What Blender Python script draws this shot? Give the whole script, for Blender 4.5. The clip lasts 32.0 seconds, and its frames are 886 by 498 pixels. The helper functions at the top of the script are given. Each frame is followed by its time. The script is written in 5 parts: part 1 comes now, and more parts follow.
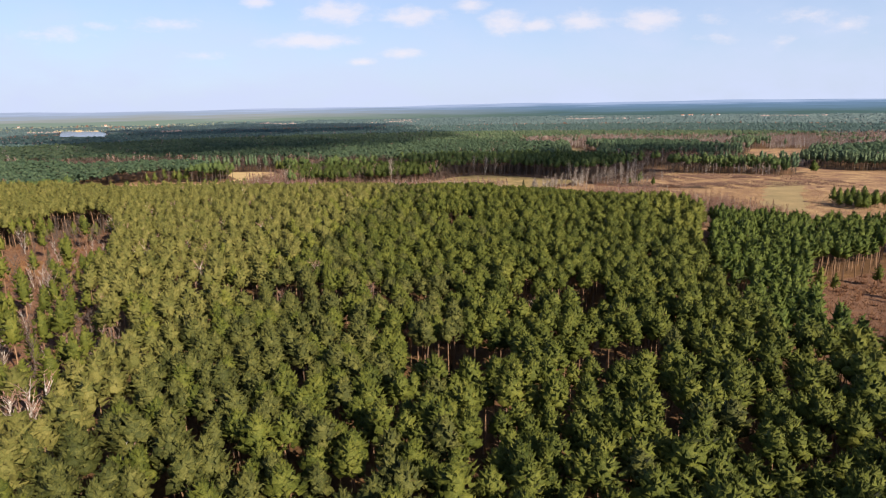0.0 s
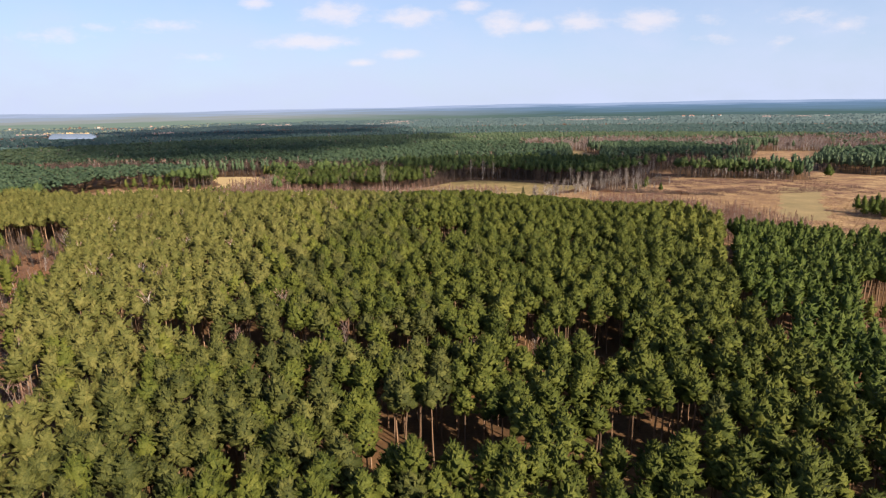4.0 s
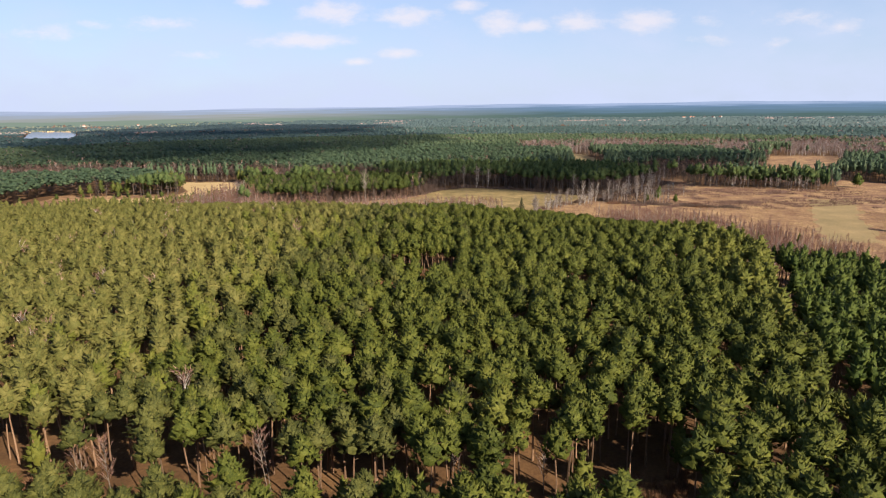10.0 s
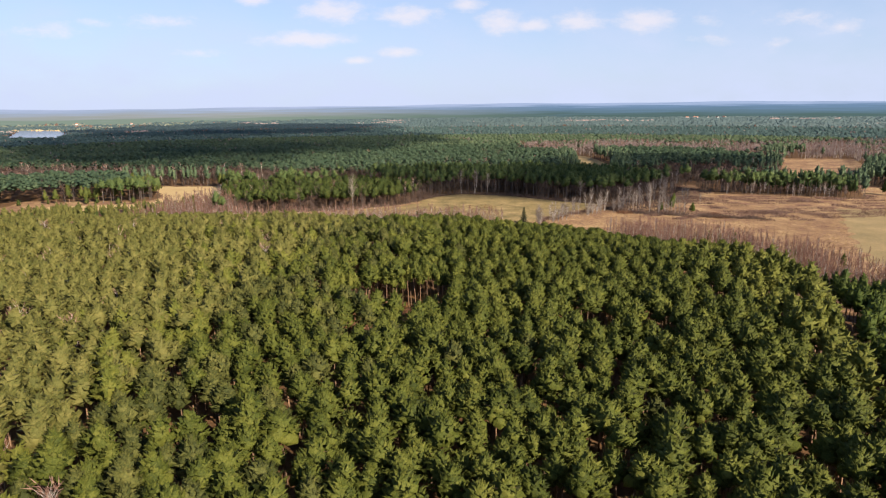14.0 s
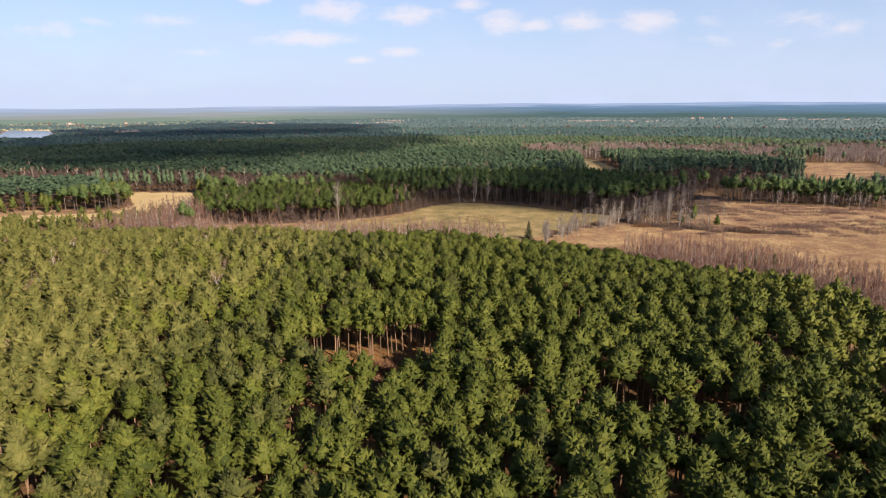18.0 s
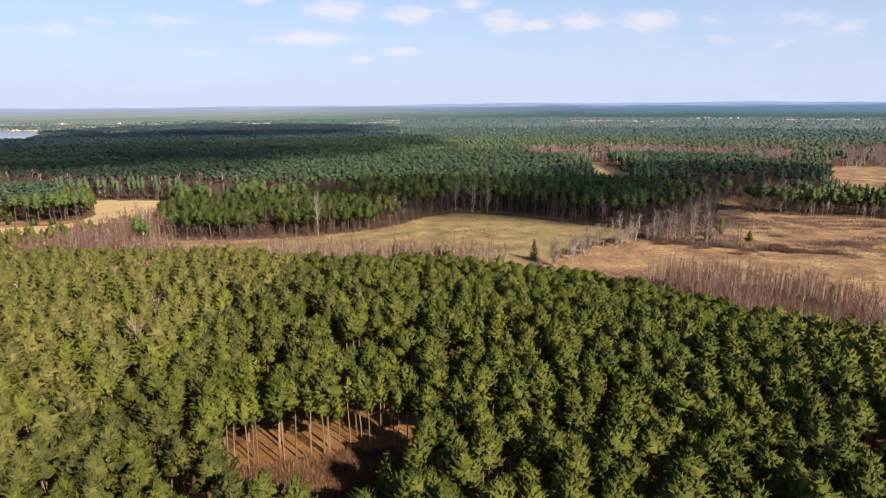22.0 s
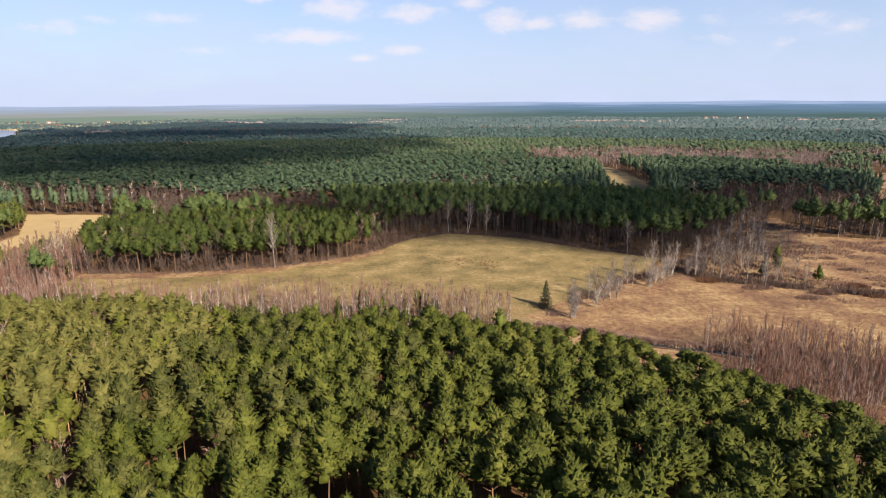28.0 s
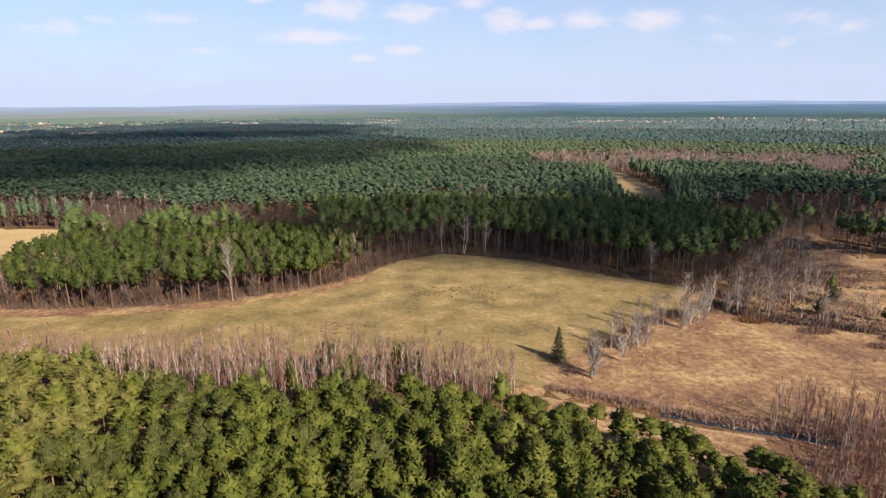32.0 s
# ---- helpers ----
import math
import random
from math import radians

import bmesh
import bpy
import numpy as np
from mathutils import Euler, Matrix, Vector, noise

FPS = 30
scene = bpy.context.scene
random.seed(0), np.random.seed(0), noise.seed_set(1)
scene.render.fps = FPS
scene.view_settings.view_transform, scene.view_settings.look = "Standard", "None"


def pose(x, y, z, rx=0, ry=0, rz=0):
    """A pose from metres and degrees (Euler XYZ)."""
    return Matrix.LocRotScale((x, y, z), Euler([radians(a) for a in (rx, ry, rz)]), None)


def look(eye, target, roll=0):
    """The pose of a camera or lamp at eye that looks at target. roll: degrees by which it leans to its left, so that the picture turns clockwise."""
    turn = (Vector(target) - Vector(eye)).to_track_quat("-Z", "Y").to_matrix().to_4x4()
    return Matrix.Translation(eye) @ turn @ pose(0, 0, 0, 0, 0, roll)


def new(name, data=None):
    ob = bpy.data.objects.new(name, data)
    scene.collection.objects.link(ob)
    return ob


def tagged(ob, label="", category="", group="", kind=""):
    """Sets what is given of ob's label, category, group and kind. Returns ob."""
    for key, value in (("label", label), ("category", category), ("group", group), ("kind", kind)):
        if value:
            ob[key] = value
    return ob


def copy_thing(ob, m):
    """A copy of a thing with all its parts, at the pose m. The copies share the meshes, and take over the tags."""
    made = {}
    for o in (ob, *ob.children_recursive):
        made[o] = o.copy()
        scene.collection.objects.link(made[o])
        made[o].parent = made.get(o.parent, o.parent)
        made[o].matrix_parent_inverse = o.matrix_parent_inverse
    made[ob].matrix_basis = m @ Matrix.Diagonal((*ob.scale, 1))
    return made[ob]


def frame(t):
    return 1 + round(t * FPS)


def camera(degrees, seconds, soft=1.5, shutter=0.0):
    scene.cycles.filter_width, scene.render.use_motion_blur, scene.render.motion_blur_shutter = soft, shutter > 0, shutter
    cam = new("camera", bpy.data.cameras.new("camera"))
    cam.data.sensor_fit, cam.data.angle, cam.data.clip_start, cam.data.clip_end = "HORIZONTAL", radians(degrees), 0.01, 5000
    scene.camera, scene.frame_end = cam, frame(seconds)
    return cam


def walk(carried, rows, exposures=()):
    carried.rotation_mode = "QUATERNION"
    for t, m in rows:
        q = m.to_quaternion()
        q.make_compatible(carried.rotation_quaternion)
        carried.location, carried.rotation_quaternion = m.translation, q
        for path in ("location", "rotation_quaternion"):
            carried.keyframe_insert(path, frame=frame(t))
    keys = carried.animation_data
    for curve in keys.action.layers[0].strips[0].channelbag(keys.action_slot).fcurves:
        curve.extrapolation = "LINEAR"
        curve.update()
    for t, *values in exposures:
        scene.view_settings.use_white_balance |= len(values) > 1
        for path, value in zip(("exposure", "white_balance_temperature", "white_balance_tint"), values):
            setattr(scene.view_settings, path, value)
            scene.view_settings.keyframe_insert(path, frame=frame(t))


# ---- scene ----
import itertools

cam = camera(72.0, 32.0, soft=1.15)
METRES, DEEP, EYE, TILT, LEAN, TURN = 200.0, 1.5, 60.0, -13.2, 0.9, 0.0
ROWS = [
    (0.0, 0.0, 0.0, 0.0, -0.0, 0.0, 0.0),
    (0.5, 0.0015, 0.0099, 0.0041, -0.02, 0.01, 0.04),
    (1.0, 0.003, 0.0195, 0.0081, -0.04, 0.03, 0.06),
    (1.5, 0.0048, 0.0301, 0.0124, -0.05, 0.03, 0.09),
    (2.0, 0.0067, 0.0409, 0.0168, -0.05, 0.06, 0.11),
    (2.5, 0.0085, 0.0521, 0.0211, -0.07, 0.09, 0.12),
    (3.0, 0.0104, 0.0636, 0.0256, -0.09, 0.08, 0.12),
    (3.5, 0.0123, 0.0754, 0.0301, -0.12, 0.09, 0.12),
    (5.5, 0.0204, 0.1252, 0.0486, -0.27, 0.13, 0.06),
    (6.0, 0.0224, 0.1381, 0.0532, -0.32, 0.15, 0.06),
    (6.5, 0.0247, 0.1509, 0.058, -0.36, 0.14, 0.03),
    (7.0, 0.0267, 0.1639, 0.0626, -0.43, 0.14, 0.02),
    (7.5, 0.0289, 0.177, 0.0673, -0.49, 0.13, 0.01),
    (8.0, 0.0309, 0.1902, 0.0723, -0.54, 0.1, -0.02),
    (8.5, 0.033, 0.2034, 0.0771, -0.59, 0.09, -0.06),
    (9.0, 0.0351, 0.2167, 0.082, -0.63, 0.08, -0.08),
    (9.5, 0.0372, 0.2301, 0.087, -0.67, 0.06, -0.08),
    (10.0, 0.0391, 0.2434, 0.0919, -0.7, 0.04, -0.13),
    (10.5, 0.041, 0.257, 0.0968, -0.73, 0.03, -0.17),
    (11.0, 0.0433, 0.2706, 0.1017, -0.73, 0.03, -0.18),
    (11.5, 0.0453, 0.2843, 0.1069, -0.75, -0.0, -0.2),
    (12.0, 0.0475, 0.2983, 0.1121, -0.75, -0.02, -0.23),
    (12.5, 0.0495, 0.3124, 0.1173, -0.76, -0.03, -0.25),
    (13.0, 0.0516, 0.3268, 0.1226, -0.75, -0.07, -0.28),
    (13.5, 0.0537, 0.3412, 0.1281, -0.74, -0.07, -0.3),
    (14.0, 0.0558, 0.3559, 0.1336, -0.73, -0.09, -0.29),
    (14.5, 0.0577, 0.3708, 0.139, -0.74, -0.09, -0.33),
    (16.5, 0.0663, 0.4315, 0.161, -0.64, -0.12, -0.41),
    (17.0, 0.0686, 0.4473, 0.1665, -0.61, -0.12, -0.41),
    (17.5, 0.0705, 0.4632, 0.1722, -0.61, -0.14, -0.46),
    (18.0, 0.073, 0.479, 0.1778, -0.58, -0.11, -0.46),
    (18.5, 0.0754, 0.495, 0.1835, -0.55, -0.1, -0.47),
    (19.0, 0.0779, 0.511, 0.1892, -0.52, -0.11, -0.48),
    (19.5, 0.0801, 0.527, 0.1951, -0.52, -0.12, -0.5),
    (20.0, 0.0828, 0.5432, 0.2007, -0.49, -0.13, -0.48),
    (20.5, 0.085, 0.5595, 0.2065, -0.49, -0.15, -0.47),
    (21.0, 0.0874, 0.5758, 0.2124, -0.46, -0.16, -0.49),
    (21.5, 0.0897, 0.592, 0.2181, -0.45, -0.16, -0.5),
    (22.0, 0.0922, 0.6081, 0.2241, -0.42, -0.16, -0.49),
    (22.5, 0.0944, 0.6244, 0.2301, -0.4, -0.21, -0.5),
    (23.0, 0.0969, 0.6407, 0.2358, -0.37, -0.22, -0.52),
    (23.5, 0.0992, 0.6568, 0.2418, -0.36, -0.24, -0.53),
    (24.0, 0.1014, 0.6731, 0.2475, -0.35, -0.24, -0.53),
    (24.5, 0.1038, 0.6893, 0.2533, -0.34, -0.26, -0.54),
    (25.0, 0.1061, 0.7056, 0.2593, -0.34, -0.29, -0.57),
    (25.5, 0.1086, 0.7217, 0.265, -0.3, -0.27, -0.56),
    (27.5, 0.1177, 0.7864, 0.2883, -0.27, -0.34, -0.61),
    (28.0, 0.12, 0.8024, 0.2941, -0.27, -0.34, -0.61),
    (28.5, 0.1222, 0.8184, 0.3, -0.26, -0.34, -0.62),
    (29.0, 0.1245, 0.8344, 0.3059, -0.24, -0.34, -0.63),
    (29.5, 0.1268, 0.8505, 0.3118, -0.23, -0.35, -0.63),
    (30.0, 0.129, 0.8665, 0.3177, -0.22, -0.36, -0.62),
    (30.5, 0.1313, 0.8824, 0.3236, -0.2, -0.36, -0.61),
    (31.0, 0.1335, 0.8985, 0.3294, -0.18, -0.39, -0.63),
    (31.5, 0.1356, 0.9146, 0.3353, -0.18, -0.42, -0.63),
    (32.0, 0.1377, 0.9297, 0.3413, -0.14, -0.32, -0.61),
]
PATH = [(t, pose(0, 0, EYE, TILT, LEAN, TURN) @ pose(METRES * x, METRES * DEEP * y, METRES * z, 90 + 0.665 * pitch, roll, 0.665 * yaw)) for t, x, y, z, yaw, pitch, roll in ROWS]
walk(cam, PATH, [(0.0, 1.05), (32.0, 1.05)])

# ---- light ----
SUN_EL, SUN_AZ = radians(32), radians(137)      # azimuth clockwise from +y
TO_SUN = Vector((math.sin(SUN_AZ) * math.cos(SUN_EL), math.cos(SUN_AZ) * math.cos(SUN_EL), math.sin(SUN_EL)))
sun = new("sun", bpy.data.lights.new("sun", "SUN"))
sun.data.energy, sun.data.angle, sun.data.color = 5.0, radians(0.6), (1.0, 0.90, 0.74)
sun.matrix_world = look((0, 0, 300), Vector((0, 0, 300)) - TO_SUN)
SKY, SKY_TINT = 0.11, (0.42, 0.52, 0.66)

world = bpy.data.worlds.new("world")
scene.world = world
world.use_nodes = True
wt = world.node_tree
wt.nodes.clear()


def node(tree, kind, **values):
    n = tree.nodes.new(kind)
    for k, v in values.items():
        n.inputs[k].default_value = v
    return n


def wire(tree, a, b, out=0, slot=0):
    tree.links.new(a.outputs[out], b.inputs[slot])
    return b


def maths(tree, op, a, b=None, clamp=False):
    n = tree.nodes.new("ShaderNodeMath")
    n.operation, n.use_clamp = op, clamp
    for i, v in enumerate((a, b)):
        if v is None:
            continue
        if isinstance(v, (int, float)):
            n.inputs[i].default_value = v
        else:
            tree.links.new(v, n.inputs[i])
    return n.outputs[0]


# Clouds: middle (across, up) and half sizes, as slopes of the direction
CLOUDS = [(-0.159, 0.143, 0.060, 0.019), (-0.046, 0.135, 0.054, 0.016), (-0.205, 0.102, 0.078, 0.013), (0.096, 0.125, 0.038, 0.021),
          (0.147, 0.120, 0.032, 0.012), (0.219, 0.124, 0.045, 0.016), (0.322, 0.125, 0.052, 0.019), (-0.608, 0.118, 0.058, 0.014),
          (-0.431, 0.130, 0.060, 0.012), (-0.528, 0.129, 0.030, 0.008), (-0.377, 0.082, 0.046, 0.007), (-0.062, 0.081, 0.034, 0.009),
          (-0.125, 0.069, 0.024, 0.007), (0.046, 0.150, 0.030, 0.011), (0.434, 0.096, 0.032, 0.009), (0.419, 0.126, 0.024, 0.012),
          (0.528, 0.088, 0.020, 0.012), (0.626, 0.114, 0.038, 0.015), (0.559, 0.128, 0.060, 0.012), (-0.284, 0.160, 0.026, 0.010)]


def build_sky():
    sky = wt.nodes.new("ShaderNodeTexSky")
    sky.sky_type, sky.sun_disc = "NISHITA", False
    sky.sun_elevation, sky.sun_rotation = SUN_EL, SUN_AZ
    sky.air_density, sky.dust_density, sky.ozone_density, sky.altitude = 1.0, 0.6, 1.4, 100
    coord = wt.nodes.new("ShaderNodeTexCoord")
    split = wire(wt, coord, wt.nodes.new("ShaderNodeSeparateXYZ"))
    ahead = maths(wt, "ADD", maths(wt, "ABSOLUTE", split.outputs[1]), 0.001)
    flat = wt.nodes.new("ShaderNodeCombineXYZ")
    wt.links.new(maths(wt, "DIVIDE", split.outputs[0], ahead), flat.inputs[0])
    wt.links.new(maths(wt, "DIVIDE", split.outputs[2], ahead), flat.inputs[1])
    stretch = wt.nodes.new("ShaderNodeVectorMath")
    stretch.operation = "MULTIPLY"
    stretch.inputs[1].default_value = (1.0, 2.2, 1.0)
    wire(wt, flat, stretch)
    puff = wire(wt, stretch, node(wt, "ShaderNodeTexNoise", Scale=30.0, Detail=6.0, Roughness=0.62))
    best = None
    for u, v, a, b in CLOUDS:
        off = wt.nodes.new("ShaderNodeVectorMath")
        off.operation = "SUBTRACT"
        off.inputs[1].default_value = (u, v, 0)
        wire(wt, flat, off)
        size = wt.nodes.new("ShaderNodeVectorMath")
        size.operation = "MULTIPLY"
        size.inputs[1].default_value = (1 / a, 1 / b, 0)
        wire(wt, off, size)
        length = wt.nodes.new("ShaderNodeVectorMath")
        length.operation = "LENGTH"
        wire(wt, size, length)
        near = maths(wt, "MULTIPLY", maths(wt, "SUBTRACT", 1.25, length.outputs["Value"]), 1.0 if -0.3 < u < 0.36 else 0.55)
        best = near if best is None else maths(wt, "MAXIMUM", best, near)
    cover = maths(wt, "ADD", best, maths(wt, "MULTIPLY", maths(wt, "SUBTRACT", puff.outputs[0], 0.5), 1.7))
    soft = wt.nodes.new("ShaderNodeMapRange")
    soft.interpolation_type = "SMOOTHSTEP"
    soft.inputs[1].default_value, soft.inputs[2].default_value = 0.02, 1.15
    soft.inputs[3].default_value, soft.inputs[4].default_value = 0.0, 0.62
    wt.links.new(cover, soft.inputs[0])
    # thin veil over the whole sky, denser towards the horizon
    veil = wt.nodes.new("ShaderNodeMapRange")
    veil.inputs[1].default_value, veil.inputs[2].default_value = 0.0, 0.30
    veil.inputs[3].default_value, veil.inputs[4].default_value = 0.97, 0.10
    wt.links.new(maths(wt, "ABSOLUTE", split.outputs[2]), veil.inputs[0])
    thin = wire(wt, stretch, node(wt, "ShaderNodeTexNoise", Scale=7.0, Detail=4.0, Roughness=0.55))
    veil_amount = maths(wt, "MULTIPLY", veil.outputs[0], maths(wt, "ADD", maths(wt, "MULTIPLY", thin.outputs[0], 0.7), 0.65))
    tint = wt.nodes.new("ShaderNodeMix")
    tint.data_type, tint.blend_type = "RGBA", "MULTIPLY"
    tint.inputs[0].default_value = 1.0
    tint.inputs[7].default_value = (*SKY_TINT, 1)
    wt.links.new(sky.outputs[0], tint.inputs[6])
    hazy = wt.nodes.new("ShaderNodeMix")
    hazy.data_type = "RGBA"
    hazy.inputs[7].default_value = (2.9, 3.25, 4.3, 1)
    wt.links.new(veil_amount, hazy.inputs[0])
    wt.links.new(tint.outputs[2], hazy.inputs[6])
    cloudy = wt.nodes.new("ShaderNodeMix")
    cloudy.data_type = "RGBA"
    cloudy.inputs[7].default_value = (4.35, 3.95, 4.1, 1)
    wt.links.new(soft.outputs[0], cloudy.inputs[0])
    wt.links.new(hazy.outputs[2], cloudy.inputs[6])
    back = node(wt, "ShaderNodeBackground", Strength=SKY)
    wt.links.new(cloudy.outputs[2], back.inputs[0])
    wire(wt, back, wt.nodes.new("ShaderNodeOutputWorld"))


build_sky()


# ---- materials ----
def material(name, stops, scale=1.0, fine=8.0, rough=0.85, bump=0.0, bump_scale=4.0, islands=0.0, leaf=0.0, spread=(1, 1, 1), metal=0.0, weight=0.38, crown=0.0):
    """Colour from two scales of noise laid in world metres, through a ramp of (place, colour) stops."""
    m = bpy.data.materials.new(name)
    m.use_nodes = True
    t = m.node_tree
    bsdf = t.nodes["Principled BSDF"]
    bsdf.inputs["Roughness"].default_value, bsdf.inputs["Metallic"].default_value = rough, metal
    bsdf.inputs["Specular IOR Level"].default_value = 0.25
    geo = t.nodes.new("ShaderNodeNewGeometry")
    m1 = t.nodes.new("ShaderNodeVectorMath")
    m1.operation = "MULTIPLY"
    m1.inputs[1].default_value = spread
    t.links.new(geo.outputs["Position"], m1.inputs[0])
    big = wire(t, m1, node(t, "ShaderNodeTexNoise", Scale=scale, Detail=4.0, Roughness=0.6))
    small = wire(t, m1, node(t, "ShaderNodeTexNoise", Scale=fine, Detail=3.0, Roughness=0.6))
    mix = maths(t, "ADD", maths(t, "MULTIPLY", big.outputs[0], 1.0 - weight), maths(t, "MULTIPLY", small.outputs[0], weight))
    if islands:
        rnd = maths(t, "MULTIPLY", maths(t, "SUBTRACT", geo.outputs["Random Per Island"], 0.5), islands)
        info = t.nodes.new("ShaderNodeObjectInfo")
        rnd = maths(t, "ADD", rnd, maths(t, "MULTIPLY", maths(t, "SUBTRACT", info.outputs["Random"], 0.5), islands))
        mix = maths(t, "ADD", mix, rnd)
    ramp = t.nodes.new("ShaderNodeValToRGB")
    while len(ramp.color_ramp.elements) < len(stops):
        ramp.color_ramp.elements.new(0.5)
    for e, (place, colour) in zip(ramp.color_ramp.elements, stops):
        e.position, e.color = place, (*colour, 1)
    t.links.new(mix, ramp.inputs[0])
    t.links.new(ramp.outputs[0], bsdf.inputs["Base Color"])
    rounded = None
    if crown:
        bsdf.inputs["Specular IOR Level"].default_value = 0.10
        # needles shade as the crown's rounded surface that they clothe
        attr = t.nodes.new("ShaderNodeAttribute")
        attr.attribute_name = "dome"
        turn = t.nodes.new("ShaderNodeVectorTransform")
        turn.vector_type, turn.convert_from, turn.convert_to = "NORMAL", "OBJECT", "WORLD"
        t.links.new(attr.outputs["Vector"], turn.inputs[0])
        parts = []
        for source, amount in ((turn.outputs[0], crown), (geo.outputs["Normal"], 1.0 - crown)):
            n = t.nodes.new("ShaderNodeVectorMath")
            n.operation = "SCALE"
            n.inputs["Scale"].default_value = amount
            t.links.new(source, n.inputs[0])
            parts.append(n.outputs[0])
        both = t.nodes.new("ShaderNodeVectorMath")
        both.operation = "ADD"
        t.links.new(parts[0], both.inputs[0])
        t.links.new(parts[1], both.inputs[1])
        rounded = t.nodes.new("ShaderNodeVectorMath")
        rounded.operation = "NORMALIZE"
        t.links.new(both.outputs[0], rounded.inputs[0])
        t.links.new(rounded.outputs[0], bsdf.inputs["Normal"])
    if bump:
        b = node(t, "ShaderNodeBump", Strength=0.6, Distance=bump)
        if rounded:
            t.links.new(rounded.outputs[0], b.inputs["Normal"])
        grain = wire(t, m1, node(t, "ShaderNodeTexNoise", Scale=bump_scale, Detail=5.0, Roughness=0.65))
        t.links.new(grain.outputs[0], b.inputs["Height"])
        t.links.new(b.outputs[0], bsdf.inputs["Normal"])
    if leaf:
        thin = t.nodes.new("ShaderNodeBsdfTranslucent")
        t.links.new(ramp.outputs[0], thin.inputs[0])
        both = t.nodes.new("ShaderNodeMixShader")
        both.inputs[0].default_value = leaf
        t.links.new(bsdf.outputs[0], both.inputs[1])
        t.links.new(thin.outputs[0], both.inputs[2])
        t.links.new(both.outputs[0], t.nodes["Material Output"].inputs[0])
    return m


NEEDLE = material("pine needles", [(0.32, (0.0317, 0.0406, 0.0077)), (0.5, (0.0776, 0.0858, 0.0146)), (0.7, (0.1393, 0.1337, 0.0257))], 0.14, 4.5, 0.62, 0.16, 5.0, islands=0.20, leaf=0.14, weight=0.5, crown=0.62)
# Pine needles again, with the down-sun side's extra sunlight put into the colour
NEEDLE_WEST_LIT = material("sun-brightened pine needles", [(0.32, (0.0389, 0.0439, 0.0118)), (0.5, (0.0923, 0.0906, 0.0228)), (0.7, (0.1614, 0.1402, 0.04))], 0.14, 4.5, 0.62, 0.16, 5.0, islands=0.20, leaf=0.14, weight=0.5, crown=0.62)
BARE_FAR = material("far bare crowns", [(0.3, (0.165, 0.118, 0.11)), (0.7, (0.3, 0.222, 0.205))], 0.05, 0.4, 0.92)
NEEDLE_YOUNG = material("young pine needles", [(0.32, (0.0333, 0.0502, 0.0088)), (0.5, (0.0776, 0.0966, 0.0175)), (0.7, (0.1294, 0.141, 0.028))], 0.14, 4.5, 0.62, 0.16, 5.0, islands=0.2, leaf=0.14, weight=0.5, crown=0.62)
# Same pines, bluer with distance: haze is put into these two needle colours
NEEDLE_FAR = material("faintly hazed pine needles", [(0.32, (0.0253, 0.0448, 0.0152)), (0.5, (0.0523, 0.0774, 0.0246)), (0.7, (0.0902, 0.11, 0.0339))], 0.14, 4.5, 0.66, 0.16, 5.0, islands=0.2, leaf=0.06, weight=0.5, crown=0.62)
NEEDLE_MID = material("hazed mid pine needles", [(0.32, (0.0309, 0.0513, 0.0291)), (0.5, (0.0596, 0.0848, 0.0448)), (0.7, (0.1016, 0.1205, 0.0582))], 0.14, 4.5, 0.66, 0.16, 5.0, islands=0.2, weight=0.5, crown=0.62)
NEEDLE_GROVE = material("grove pine needles", [(0.32, (0.026, 0.038, 0.0088)), (0.5, (0.06, 0.071, 0.0152)), (0.7, (0.104, 0.105, 0.0232))], 0.14, 4.5, 0.64, 0.16, 5.0, islands=0.2, leaf=0.06, weight=0.5, crown=0.62)
SPRUCE_GREEN = material("spruce needles", [(0.3, (0.040, 0.042, 0.018)), (0.7, (0.090, 0.078, 0.034))], 0.3, 2.0, 0.7, islands=0.2)
BARK_PINE = material("pine bark", [(0.3, (0.11, 0.068, 0.042)), (0.55, (0.21, 0.120, 0.070)), (0.75, (0.32, 0.195, 0.12))], 0.35, 5.0, 0.9, 0.03, 6.0, islands=0.2, spread=(1, 1, 0.3))
BARK_DARK = material("brown bark", [(0.3, (0.055, 0.040, 0.034)), (0.7, (0.125, 0.095, 0.078))], 0.4, 5.0, 0.92, 0.03, 6.0, islands=0.3, spread=(1, 1, 0.3))
BARK_BIRCH = material("birch bark", [(0.30, (0.10, 0.075, 0.068)), (0.46, (0.25, 0.205, 0.18)), (0.7, (0.46, 0.40, 0.35))], 0.8, 3.0, 0.7, 0.01, 8.0, islands=0.2, spread=(1, 1, 1.6))
TWIG_RED = material("birch twigs", [(0.3, (0.1298, 0.0649, 0.0488)), (0.55, (0.2124, 0.1156, 0.0854)), (0.75, (0.3009, 0.1829, 0.1366))], 0.2, 2.0, 0.9, islands=0.25)
TWIG_BROWN = material("alder twigs", [(0.3, (0.060, 0.036, 0.029)), (0.55, (0.100, 0.064, 0.050)), (0.75, (0.155, 0.105, 0.080))], 0.12, 1.5, 0.92, islands=0.25)
TWIG_GREY = material("grey twigs", [(0.3, (0.12, 0.088, 0.070)), (0.7, (0.24, 0.19, 0.155))], 0.2, 2.0, 0.9, islands=0.25)
LITTER = material("forest litter", [(0.28, (0.046, 0.023, 0.010)), (0.5, (0.105, 0.052, 0.021)), (0.72, (0.195, 0.102, 0.042))], 0.11, 1.4, 0.95, 0.25, 2.0)
